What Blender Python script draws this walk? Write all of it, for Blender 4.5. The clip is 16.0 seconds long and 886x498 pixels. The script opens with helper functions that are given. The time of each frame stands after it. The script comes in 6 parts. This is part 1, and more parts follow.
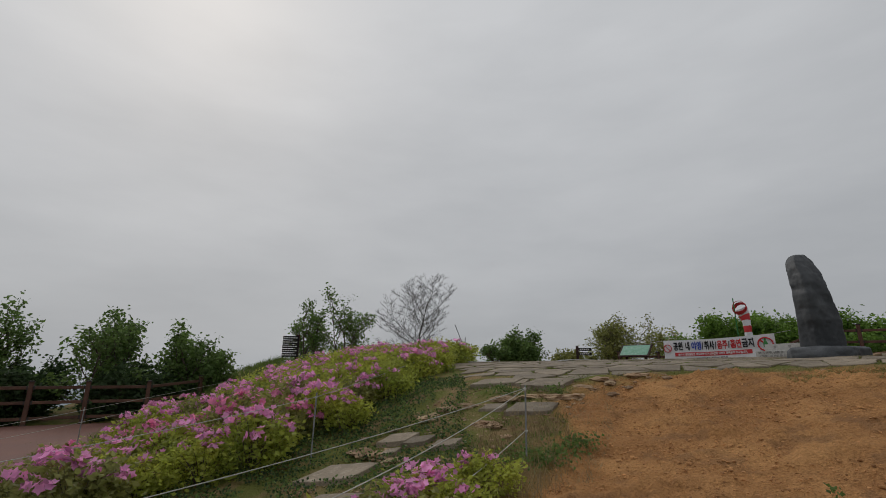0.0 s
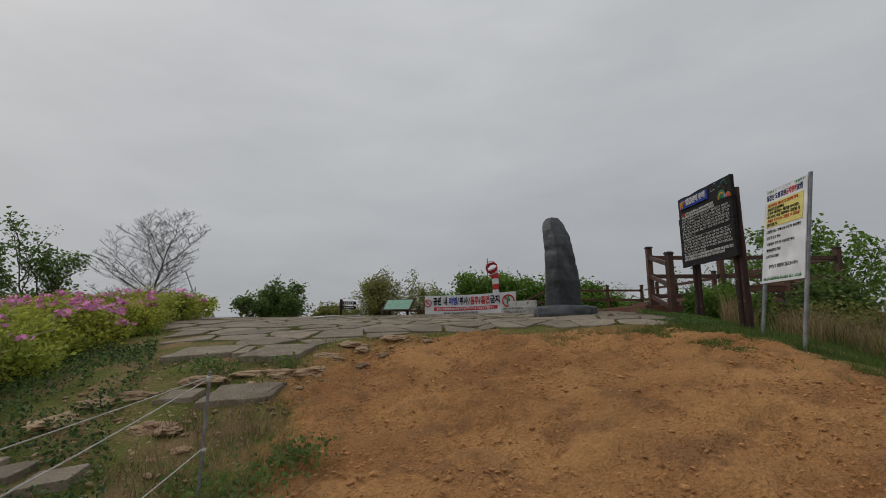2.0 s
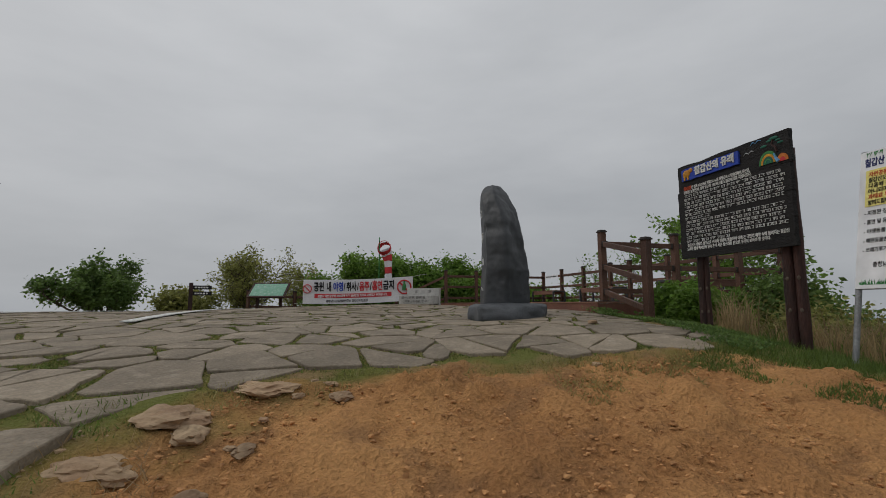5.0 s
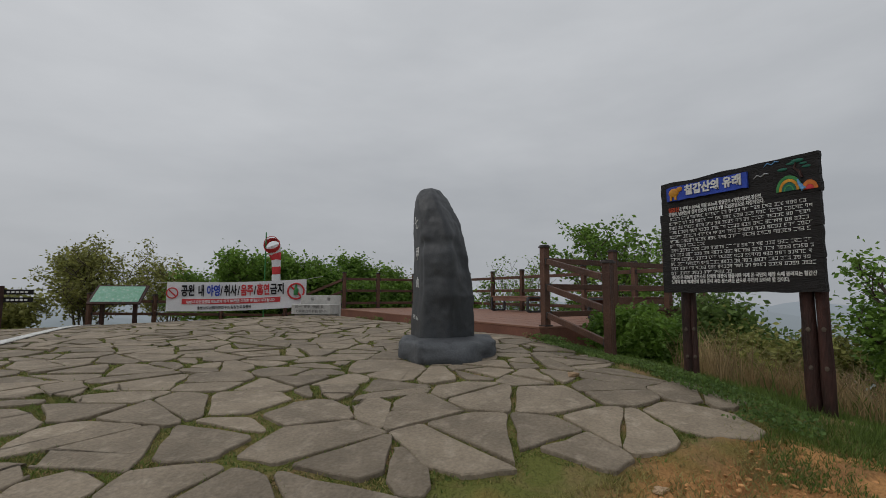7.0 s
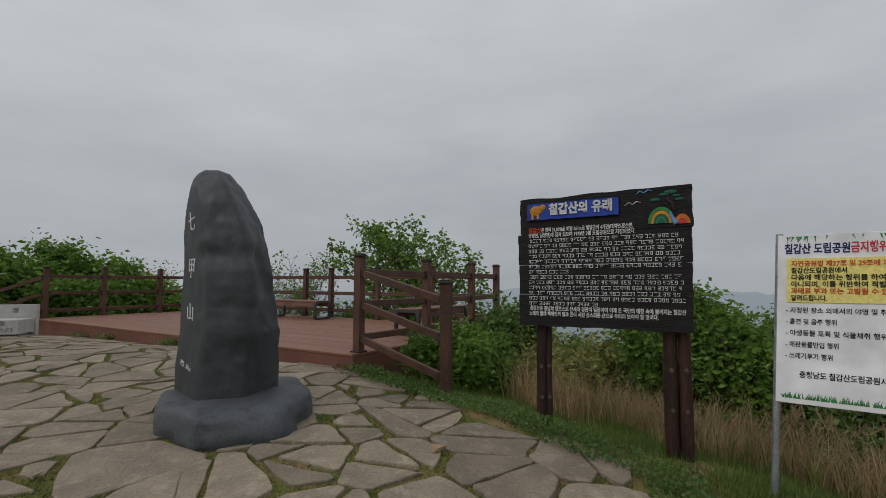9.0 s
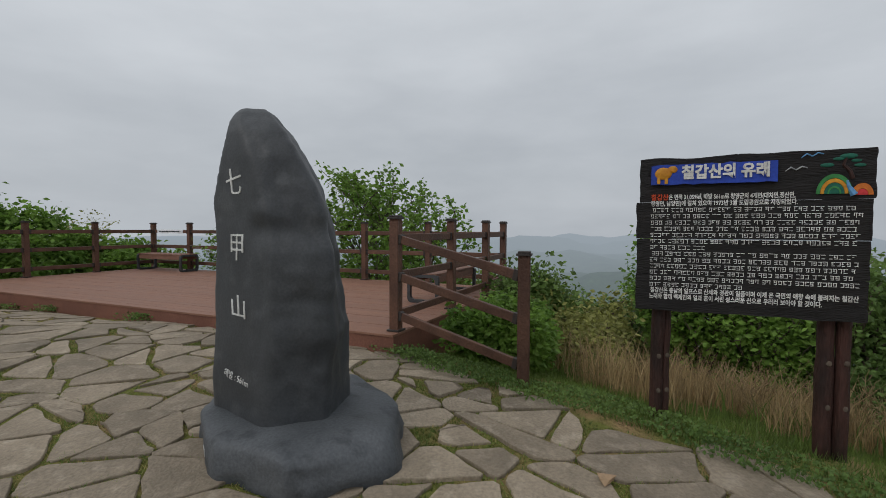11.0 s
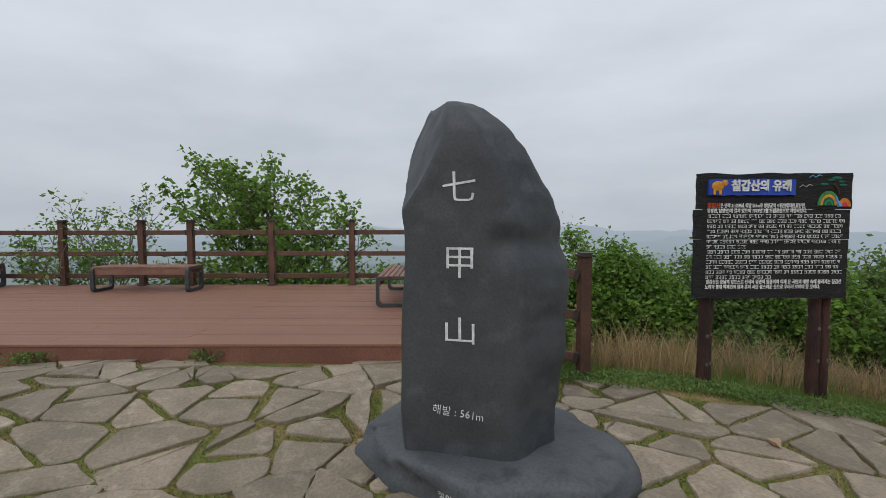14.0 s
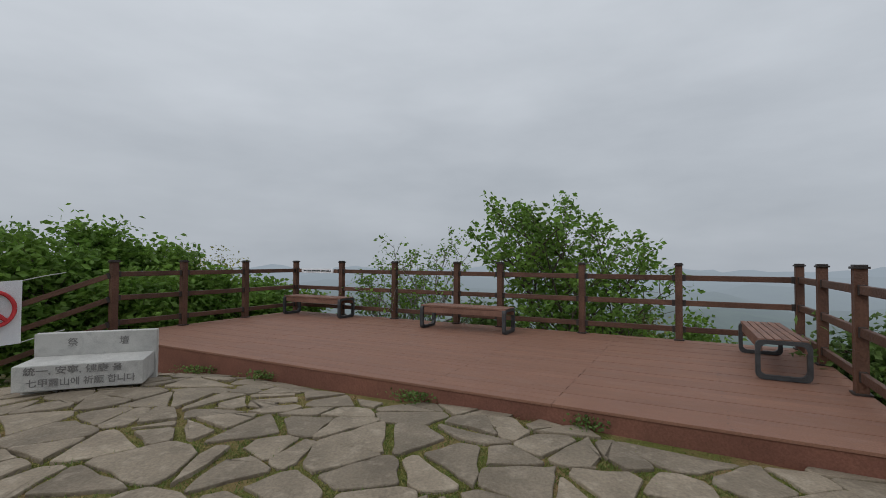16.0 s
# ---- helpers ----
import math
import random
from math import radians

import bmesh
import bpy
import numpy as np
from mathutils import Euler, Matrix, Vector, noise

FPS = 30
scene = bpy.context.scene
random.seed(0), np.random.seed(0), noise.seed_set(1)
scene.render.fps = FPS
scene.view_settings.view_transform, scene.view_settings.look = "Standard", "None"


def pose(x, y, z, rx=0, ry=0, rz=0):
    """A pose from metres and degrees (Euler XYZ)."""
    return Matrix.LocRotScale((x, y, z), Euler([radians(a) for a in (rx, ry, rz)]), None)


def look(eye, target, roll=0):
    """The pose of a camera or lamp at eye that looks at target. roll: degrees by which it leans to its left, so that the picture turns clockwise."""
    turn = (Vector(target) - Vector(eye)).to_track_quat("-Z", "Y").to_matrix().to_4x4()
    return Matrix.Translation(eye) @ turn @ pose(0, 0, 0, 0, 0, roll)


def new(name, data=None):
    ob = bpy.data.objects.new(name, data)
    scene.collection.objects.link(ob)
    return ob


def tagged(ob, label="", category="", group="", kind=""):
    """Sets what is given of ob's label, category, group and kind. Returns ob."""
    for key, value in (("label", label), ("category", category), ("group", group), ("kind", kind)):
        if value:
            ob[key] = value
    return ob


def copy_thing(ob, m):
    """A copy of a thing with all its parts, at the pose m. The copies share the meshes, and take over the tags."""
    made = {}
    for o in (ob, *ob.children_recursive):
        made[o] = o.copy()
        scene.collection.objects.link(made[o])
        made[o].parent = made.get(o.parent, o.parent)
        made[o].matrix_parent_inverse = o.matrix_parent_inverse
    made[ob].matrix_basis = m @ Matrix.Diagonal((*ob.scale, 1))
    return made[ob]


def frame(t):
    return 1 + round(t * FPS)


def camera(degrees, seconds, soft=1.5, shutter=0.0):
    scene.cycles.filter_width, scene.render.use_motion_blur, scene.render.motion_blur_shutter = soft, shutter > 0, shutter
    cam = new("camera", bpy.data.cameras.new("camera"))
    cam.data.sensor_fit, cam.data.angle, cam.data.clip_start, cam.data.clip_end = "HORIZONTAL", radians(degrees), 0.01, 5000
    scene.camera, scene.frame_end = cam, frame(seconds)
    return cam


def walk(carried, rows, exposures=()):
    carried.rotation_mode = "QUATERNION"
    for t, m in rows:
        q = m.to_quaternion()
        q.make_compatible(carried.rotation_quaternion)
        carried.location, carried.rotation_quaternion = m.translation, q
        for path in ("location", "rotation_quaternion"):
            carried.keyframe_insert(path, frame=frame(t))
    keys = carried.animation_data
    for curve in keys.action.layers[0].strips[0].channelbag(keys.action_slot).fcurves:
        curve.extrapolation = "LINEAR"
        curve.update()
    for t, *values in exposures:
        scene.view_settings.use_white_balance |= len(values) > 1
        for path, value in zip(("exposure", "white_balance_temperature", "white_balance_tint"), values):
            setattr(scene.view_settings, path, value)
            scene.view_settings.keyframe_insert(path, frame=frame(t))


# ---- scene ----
cam = camera(87.3, 16.0, soft=0.9)
PATH = [
    (0, (0.527, 0.178, -0.204), (0.469, 2.11, 0.312), 0.3),
    (0.5, (0.642, 0.659, -0.217), (0.748, 2.61, 0.214), 0.3),
    (1, (0.789, 1.095, -0.134), (1.112, 3.036, 0.227), 0.1),
    (1.5, (1.061, 1.57, -0.062), (1.619, 3.463, 0.263), -0.1),
    (2, (1.235, 1.964, -0.045), (2.093, 3.743, 0.274), -0.2),
    (2.5, (1.415, 2.311, 0.081), (2.481, 3.977, 0.383), -0.3),
    (3, (1.676, 2.779, 0.14), (2.864, 4.364, 0.42), -0.2),
    (3.5, (1.797, 3.325, 0.146), (3.072, 4.844, 0.407), -0.1),
    (4, (1.843, 3.747, 0.264), (3.144, 5.247, 0.504), -0.1),
    (4.2, (1.898, 3.964, 0.246), (3.193, 5.47, 0.481), -0.1),
    (6.3, (2.567, 5.738, 0.62), (4.021, 7.096, 0.826), -0.0),
    (6.5, (2.628, 5.915, 0.68), (4.138, 7.212, 0.878), -0.0),
    (7, (2.765, 6.135, 0.818), (4.397, 7.275, 1.013), 0.1),
    (7.5, (3.013, 6.389, 0.899), (4.749, 7.362, 1.1), 0.1),
    (8, (3.196, 6.675, 0.925), (5.055, 7.384, 1.128), -0.1),
    (8.2, (3.283, 6.804, 0.979), (5.183, 7.395, 1.181), 0.0),
    (10.3, (4.391, 7.92, 1.432), (6.391, 7.889, 1.441), 0.2),
    (10.5, (4.42, 8.068, 1.442), (6.42, 8.044, 1.424), 0.2),
    (11, (4.535, 8.566, 1.439), (6.532, 8.513, 1.352), 0.2),
    (11.5, (4.639, 9.011, 1.436), (6.628, 8.843, 1.304), 0.2),
    (12, (4.779, 9.382, 1.496), (6.752, 9.094, 1.336), 0.2),
    (12.5, (5.004, 9.759, 1.519), (6.944, 9.307, 1.338), 0.1),
    (13, (5.046, 10.123, 1.487), (6.932, 9.483, 1.299), -0.1),
    (13.5, (5.054, 10.49, 1.511), (6.889, 9.712, 1.354), -0.1),
    (14, (5.221, 10.836, 1.535), (7.024, 9.977, 1.418), -0.1),
    (14.5, (5.386, 11.187, 1.536), (7.204, 10.356, 1.47), 0.2),
    (15, (5.609, 11.531, 1.589), (7.507, 10.902, 1.573), 0.2),
    (15.5, (5.992, 11.752, 1.625), (7.971, 11.465, 1.636), 0.2),
    (16, (6.248, 12.076, 1.598), (8.245, 12.164, 1.648), 0.3),
]
walk(cam, [(t, look(eye, target, roll)) for t, eye, target, roll in PATH],
     exposures=[(0.0, -0.25, 6500, 10), (2.0, -0.22, 6500, 10), (4.0, -0.2, 6500, 10), (7.0, -0.1, 6450, 10), (10.5, 0.1, 6350, 9), (12.5, 0.42, 6250, 9), (14.5, 0.45, 6200, 9), (16.0, 0.12, 6200, 9)])

# ---- world, sun, exposure ----
SUN_DIR = Vector((-0.42, 0.62, 0.66)).normalized()
world = bpy.data.worlds.new("overcast_sky")
scene.world = world
world.use_nodes = True
wn, wl = world.node_tree.nodes, world.node_tree.links
wn.clear()
sky = wn.new("ShaderNodeTexSky")
sky.sky_type, sky.sun_disc = "NISHITA", False
sky.sun_elevation, sky.sun_rotation = math.asin(SUN_DIR.z), math.atan2(SUN_DIR.x, SUN_DIR.y)
sky.dust_density, sky.air_density = 6.0, 1.0
clear_bg = wn.new("ShaderNodeBackground")
clear_bg.inputs["Strength"].default_value = 0.05
wl.new(sky.outputs[0], clear_bg.inputs["Color"])
coord = wn.new("ShaderNodeTexCoord")
sun_dot = wn.new("ShaderNodeVectorMath")
sun_dot.operation = "DOT_PRODUCT"
sun_dot.inputs[1].default_value = SUN_DIR
wl.new(coord.outputs["Generated"], sun_dot.inputs[0])
glow = wn.new("ShaderNodeMapRange")
glow.inputs["From Min"].default_value, glow.inputs["From Max"].default_value = -0.2, 1.0
glow.inputs["To Min"].default_value, glow.inputs["To Max"].default_value = 0.0, 1.0
wl.new(sun_dot.outputs["Value"], glow.inputs["Value"])
stretch = wn.new("ShaderNodeMapping")
stretch.inputs["Scale"].default_value = (1.0, 1.0, 3.2)
wl.new(coord.outputs["Generated"], stretch.inputs["Vector"])
clouds = wn.new("ShaderNodeTexNoise")
clouds.inputs["Scale"].default_value, clouds.inputs["Detail"].default_value = 2.6, 7.0
clouds.inputs["Roughness"].default_value = 0.52
wl.new(stretch.outputs[0], clouds.inputs["Vector"])
both = wn.new("ShaderNodeMath")
both.operation = "MULTIPLY_ADD"
both.inputs[1].default_value = 0.55
wl.new(clouds.outputs["Fac"], both.inputs[0])
split = wn.new("ShaderNodeSeparateXYZ")
wl.new(coord.outputs["Generated"], split.inputs[0])
lift = wn.new("ShaderNodeMath")
lift.operation = "MULTIPLY_ADD"
lift.inputs[1].default_value = 0.75
wl.new(split.outputs["Z"], lift.inputs[0])
soft_glow = wn.new("ShaderNodeMath")
soft_glow.operation = "MULTIPLY"
soft_glow.inputs[1].default_value = 0.22
wl.new(glow.outputs[0], soft_glow.inputs[0])
wl.new(soft_glow.outputs[0], lift.inputs[2])
wl.new(lift.outputs[0], both.inputs[2])
tone = wn.new("ShaderNodeValToRGB")
tone.color_ramp.elements[0].position, tone.color_ramp.elements[0].color = 0.22, (0.375, 0.395, 0.42, 1)
tone.color_ramp.elements[1].position, tone.color_ramp.elements[1].color = 1.0, (0.70, 0.715, 0.735, 1)
wl.new(both.outputs[0], tone.inputs["Fac"])
cloud_bg = wn.new("ShaderNodeBackground")
cloud_bg.inputs["Strength"].default_value = 1.0
wl.new(tone.outputs[0], cloud_bg.inputs["Color"])
sky_mix = wn.new("ShaderNodeMixShader")
sky_mix.inputs[0].default_value = 0.93
wl.new(clear_bg.outputs[0], sky_mix.inputs[1])
wl.new(cloud_bg.outputs[0], sky_mix.inputs[2])
wout = wn.new("ShaderNodeOutputWorld")
wl.new(sky_mix.outputs[0], wout.inputs["Surface"])

sun = new("sun", bpy.data.lights.new("sun", "SUN"))
sun.data.energy, sun.data.angle, sun.data.color = 0.6, radians(25), (1.0, 0.96, 0.9)
sun.matrix_world = look(SUN_DIR * 50, (0, 0, 0))


# ---- materials ----
def mat(name, a, b=None, scale=6.0, rough=0.8, bump=0.2, fine=60.0, metal=0.0, spots=None, spot_amount=0.5, stretch_xyz=(1, 1, 1), per_object=0.0, per_island=0.0, spec=0.3):
    """Two colours mixed by a broad noise, a fine grain, optional blotches, bump and uneven roughness."""
    m = bpy.data.materials.new(name)
    m.use_nodes = True
    n, l = m.node_tree.nodes, m.node_tree.links
    p = n["Principled BSDF"]
    b = b or tuple(0.72 * c for c in a)
    tc = n.new("ShaderNodeTexCoord")
    mp = n.new("ShaderNodeMapping")
    mp.inputs["Scale"].default_value = stretch_xyz
    l.new(tc.outputs["Object"], mp.inputs["Vector"])
    vec = mp.outputs[0]
    if per_object or per_island:
        info = n.new("ShaderNodeObjectInfo")
        off = n.new("ShaderNodeVectorMath")
        off.operation = "ADD"
        l.new(mp.outputs[0], off.inputs[0])
        sc = n.new("ShaderNodeMath")
        sc.operation = "MULTIPLY"
        sc.inputs[1].default_value = 37.0
        l.new(info.outputs["Random"], sc.inputs[0])
        l.new(sc.outputs[0], off.inputs[1])
        vec = off.outputs[0]
    broad = n.new("ShaderNodeTexNoise")
    broad.inputs["Scale"].default_value, broad.inputs["Detail"].default_value = scale, 5.0
    l.new(vec, broad.inputs["Vector"])
    ramp = n.new("ShaderNodeValToRGB")
    ramp.color_ramp.elements[0].position, ramp.color_ramp.elements[1].position = 0.34, 0.66
    ramp.color_ramp.elements[0].color, ramp.color_ramp.elements[1].color = (*b, 1), (*a, 1)
    l.new(broad.outputs["Fac"], ramp.inputs["Fac"])
    grain = n.new("ShaderNodeTexNoise")
    grain.inputs["Scale"].default_value, grain.inputs["Detail"].default_value = fine, 4.0
    l.new(vec, grain.inputs["Vector"])
    shade = n.new("ShaderNodeMapRange")
    shade.inputs["From Min"].default_value, shade.inputs["From Max"].default_value = 0.25, 0.75
    shade.inputs["To Min"].default_value, shade.inputs["To Max"].default_value = 0.78, 1.2
    l.new(grain.outputs["Fac"], shade.inputs["Value"])
    colour = ramp.outputs[0]
    if spots:
        blot = n.new("ShaderNodeTexNoise")
        blot.inputs["Scale"].default_value, blot.inputs["Detail"].default_value = scale * 2.7, 6.0
        l.new(vec, blot.inputs["Vector"])
        cut = n.new("ShaderNodeMapRange")
        cut.inputs["From Min"].default_value, cut.inputs["From Max"].default_value = 0.54, 0.66
        cut.inputs["To Max"].default_value = spot_amount
        l.new(blot.outputs["Fac"], cut.inputs["Value"])
        mx = n.new("ShaderNodeMix")
        mx.data_type = "RGBA"
        mx.inputs["B"].default_value = (*spots, 1)
        l.new(cut.outputs[0], mx.inputs["Factor"])
        l.new(colour, mx.inputs["A"])
        colour = mx.outputs["Result"]
    mul = n.new("ShaderNodeVectorMath")
    mul.operation = "SCALE"
    l.new(colour, mul.inputs[0])
    factor = shade.outputs[0]
    if per_object or per_island:
        source = info.outputs["Random"]
        if per_island:
            source = n.new("ShaderNodeNewGeometry").outputs["Random Per Island"]
        vary = n.new("ShaderNodeMapRange")
        k = per_object or per_island
        vary.inputs["To Min"].default_value, vary.inputs["To Max"].default_value = 1 - k, 1 + k
        l.new(source, vary.inputs["Value"])
        times = n.new("ShaderNodeMath")
        times.operation = "MULTIPLY"
        l.new(factor, times.inputs[0])
        l.new(vary.outputs[0], times.inputs[1])
        factor = times.outputs[0]
    l.new(factor, mul.inputs["Scale"])
    l.new(mul.outputs[0], p.inputs["Base Color"])
    p.inputs["Metallic"].default_value = metal
    p.inputs["Specular IOR Level"].default_value = spec
    rr = n.new("ShaderNodeMapRange")
    rr.inputs["To Min"].default_value, rr.inputs["To Max"].default_value = max(0.05, rough - 0.12), min(1.0, rough + 0.12)
    l.new(broad.outputs["Fac"], rr.inputs["Value"])
    l.new(rr.outputs[0], p.inputs["Roughness"])
    if bump:
        h = n.new("ShaderNodeMath")
        h.operation = "ADD"
        l.new(broad.outputs["Fac"], h.inputs[0])
        l.new(grain.outputs["Fac"], h.inputs[1])
        bm_ = n.new("ShaderNodeBump")
        bm_.inputs["Strength"].default_value, bm_.inputs["Distance"].default_value = bump, 0.02
        l.new(h.outputs[0], bm_.inputs["Height"])
        l.new(bm_.outputs[0], p.inputs["Normal"])
    return m


def leaf_mat(name, a, b, through_light=0.35):
    m = mat(name, a, b, scale=1.2, rough=0.55, bump=0, fine=9.0, per_island=0.35)
    n, l = m.node_tree.nodes, m.node_tree.links
    p, out = n["Principled BSDF"], n["Material Output"]
    tr = n.new("ShaderNodeBsdfTranslucent")
    l.new(p.inputs["Base Color"].links[0].from_socket, tr.inputs["Color"])
    mx = n.new("ShaderNodeMixShader")
    mx.inputs[0].default_value = through_light
    l.new(p.outputs[0], mx.inputs[1])
    l.new(tr.outputs[0], mx.inputs[2])
    l.new(mx.outputs[0], out.inputs["Surface"])
    return m


FLAG = mat("grey_flagstone", (0.275, 0.225, 0.165), (0.195, 0.158, 0.114), 3.2, 0.8, 0.5, 48, spots=(0.35, 0.295, 0.225), spot_amount=0.55, per_object=0.2)
FLAG_FAR = mat("far_grey_flagstone", (0.275, 0.225, 0.165), (0.195, 0.158, 0.114), 3.2, 0.8, 0.5, 48, spots=(0.35, 0.295, 0.225), spot_amount=0.55, per_island=0.2)
ROCK = mat("tan_rock", (0.40, 0.29, 0.18), (0.27, 0.17, 0.10), 4, 0.9, 0.7, 30, per_island=0.25)
DARK_STONE = mat("dark_painted_stone", (0.052, 0.056, 0.061), (0.034, 0.037, 0.041), 2.2, 0.58, 0.1, 70, spots=(0.075, 0.08, 0.085), spot_amount=0.5, spec=0.45)
PLINTH = mat("grey_painted_plinth", (0.092, 0.098, 0.106), (0.062, 0.067, 0.073), 2.5, 0.62, 0.2, 60, spots=(0.03, 0.032, 0.035), spot_amount=0.5)
DECK = mat("red_brown_decking", (0.247, 0.127, 0.084), (0.21, 0.104, 0.069), 1.6, 0.62, 0.12, 90, spots=(0.25, 0.145, 0.11), spot_amount=0.4, per_object=0.06)
FASCIA = mat("decking_fascia", (0.20, 0.088, 0.06), (0.15, 0.065, 0.045), 2.5, 0.7, 0.2, 60)
TIMBER = mat("brown_fence_timber", (0.125, 0.062, 0.04), (0.075, 0.037, 0.025), 3.0, 0.6, 0.45, 40, stretch_xyz=(1, 1, 1), per_object=0.12)
CAP = mat("dark_post_cap", (0.045, 0.036, 0.032), None, 8, 0.5, 0.2, 60)
IRON = mat("grey_cast_iron", (0.075, 0.078, 0.082), (0.05, 0.052, 0.055), 9, 0.5, 0.3, 80, metal=0.3)
SLAT = mat("bench_slat_wood", (0.23, 0.125, 0.09), (0.165, 0.085, 0.06), 4, 0.6, 0.25, 70, per_object=0.12)
BOARD = mat("charred_board", (0.022, 0.020, 0.020), (0.012, 0.011, 0.011), 2.2, 0.75, 0.9, 22, stretch_xyz=(1, 1, 7))
LEG = mat("dark_red_log", (0.062, 0.026, 0.020), (0.022, 0.012, 0.010), 3.0, 0.6, 0.6, 24, stretch_xyz=(3, 3, 0.6))
STEEL = mat("galvanised_tube", (0.34, 0.35, 0.36), (0.22, 0.225, 0.23), 9, 0.45, 0.1, 60, metal=0.6)
WHITE_PANEL = mat("white_sign_panel", (0.80, 0.81, 0.83), (0.77, 0.78, 0.80), 2, 0.5, 0.03, 4)
CLOTH = mat("white_banner_cloth", (0.76, 0.76, 0.78), (0.68, 0.68, 0.70), 2, 0.85, 0.15, 160)
RED = mat("red_print", (0.58, 0.05, 0.055), (0.50, 0.04, 0.045), 4, 0.7, 0.05, 60)
ORANGE_RED = mat("orange_red_print", (0.62, 0.085, 0.03), None, 4, 0.7, 0.05, 60)
BLUE = mat("blue_print", (0.03, 0.07, 0.42), None, 4, 0.7, 0.05, 60)
NAVY = mat("dark_blue_print", (0.02, 0.03, 0.14), None, 4, 0.7, 0.05, 60)
BLACK = mat("black_print", (0.012, 0.012, 0.014), None, 4, 0.7, 0.05, 60)
WHITE_PAINT = mat("white_paint", (0.72, 0.72, 0.70), (0.52, 0.52, 0.50), 9, 0.75, 0.25, 50)
WORN_PAINT = mat("worn_white_line", (0.70, 0.70, 0.68), (0.55, 0.55, 0.52), 5, 0.85, 0.3, 40, spots=(0.36, 0.34, 0.31), spot_amount=0.8)
YELLOW = mat("yellow_panel", (0.80, 0.72, 0.24), (0.76, 0.66, 0.19), 3, 0.6, 0.05, 50)
GOLD = mat("golden_paint", (0.62, 0.30, 0.03), (0.42, 0.17, 0.015), 14, 0.6, 0.3, 40)
GREEN_PAINT = mat("green_paint", (0.05, 0.24, 0.07), None, 8, 0.6, 0.2, 40)
TEAL_PAINT = mat("teal_green_paint", (0.015, 0.12, 0.08), None, 8, 0.6, 0.2, 40)
ORANGE = mat("orange_paint", (0.66, 0.19, 0.03), None, 8, 0.6, 0.2, 40)
SKYBLUE = mat("sky_blue_paint", (0.12, 0.30, 0.55), None, 8, 0.6, 0.2, 40)
GRANITE = mat("pale_granite", (0.50, 0.49, 0.46), (0.40, 0.39, 0.37), 5, 0.8, 0.25, 180, spots=(0.30, 0.29, 0.28), spot_amount=0.35)
CARVED = mat("carved_grey", (0.22, 0.21, 0.20), None, 8, 0.85, 0.2, 60)
PATH_RED = mat("red_path_boards", (0.20, 0.098, 0.075), (0.16, 0.075, 0.058), 1.4, 0.75, 0.2, 70, per_object=0.06)
ROPE = mat("white_rope", (0.55, 0.54, 0.50), (0.40, 0.39, 0.36), 20, 0.85, 0.3, 120)
BARK = mat("grey_brown_bark", (0.14, 0.11, 0.085), (0.075, 0.058, 0.045), 9, 0.9, 0.7, 45, stretch_xyz=(1, 1, 0.4))
PALE_BARK = mat("pale_twig_bark", (0.26, 0.235, 0.21), (0.17, 0.15, 0.13), 9, 0.9, 0.4, 45)
GREY_TWIG = mat("grey_twig_bark", (0.115, 0.11, 0.1), (0.07, 0.066, 0.06), 9, 0.9, 0.4, 45)
DRY_STEM = mat("dry_stem", (0.36, 0.27, 0.15), (0.24, 0.165, 0.085), 3, 0.85, 0, 30, per_island=0.3)
LEAF_BRIGHT = leaf_mat("fresh_green_leaves", (0.19, 0.31, 0.055), (0.12, 0.22, 0.037), 0.45)
LEAF_MID = leaf_mat("mid_green_leaves", (0.16, 0.24, 0.065), (0.105, 0.175, 0.047), 0.45)
LEAF_DARK = leaf_mat("dark_green_leaves", (0.07, 0.115, 0.042), (0.042, 0.075, 0.027), 0.4)
LEAF_OLIVE = leaf_mat("young_olive_leaves", (0.33, 0.33, 0.10), (0.22, 0.23, 0.07), 0.45)
LEAF_YELLOW = leaf_mat("yellow_green_azalea_leaves", (0.50, 0.52, 0.09), (0.28, 0.34, 0.06), 0.5)
PETAL = leaf_mat("pink_azalea_petals", (0.88, 0.42, 0.70), (0.78, 0.29, 0.56), 0.4)
PETAL_RED = leaf_mat("rose_azalea_petals", (0.86, 0.33, 0.53), (0.76, 0.22, 0.42), 0.4)
BLADE = leaf_mat("grass_blades", (0.155, 0.22, 0.05), (0.095, 0.145, 0.033), 0.4)
BLADE_DULL = leaf_mat("dull_joint_grass", (0.34, 0.29, 0.11), (0.22, 0.21, 0.07), 0.4)
BLADE_DRY = leaf_mat("dry_grass_blades", (0.42, 0.31, 0.16), (0.29, 0.20, 0.10), 0.35)


# ---- mesh helpers ----
def mesh_of(bm, name="part"):
    me = bpy.data.meshes.new(name)
    bm.normal_update()
    bm.to_mesh(me)
    bm.free()
    return me


def part(name, bm, material, parent=None, label="", smooth=False):
    me = mesh_of(bm, name) if isinstance(bm, bmesh.types.BMesh) else bm
    if not me.materials:
        me.materials.append(material)
    if smooth:
        me.polygons.foreach_set("use_smooth", [True] * len(me.polygons))
    ob = new(name, me)
    if parent is not None:
        ob.parent = parent
    if label:
        tagged(ob, label)
    return ob


def thing(name, m, label, category, group="", kind=""):
    ob = new(name)
    ob.empty_display_size = 0.1
    ob.matrix_world = m
    return tagged(ob, label, category, group, kind)


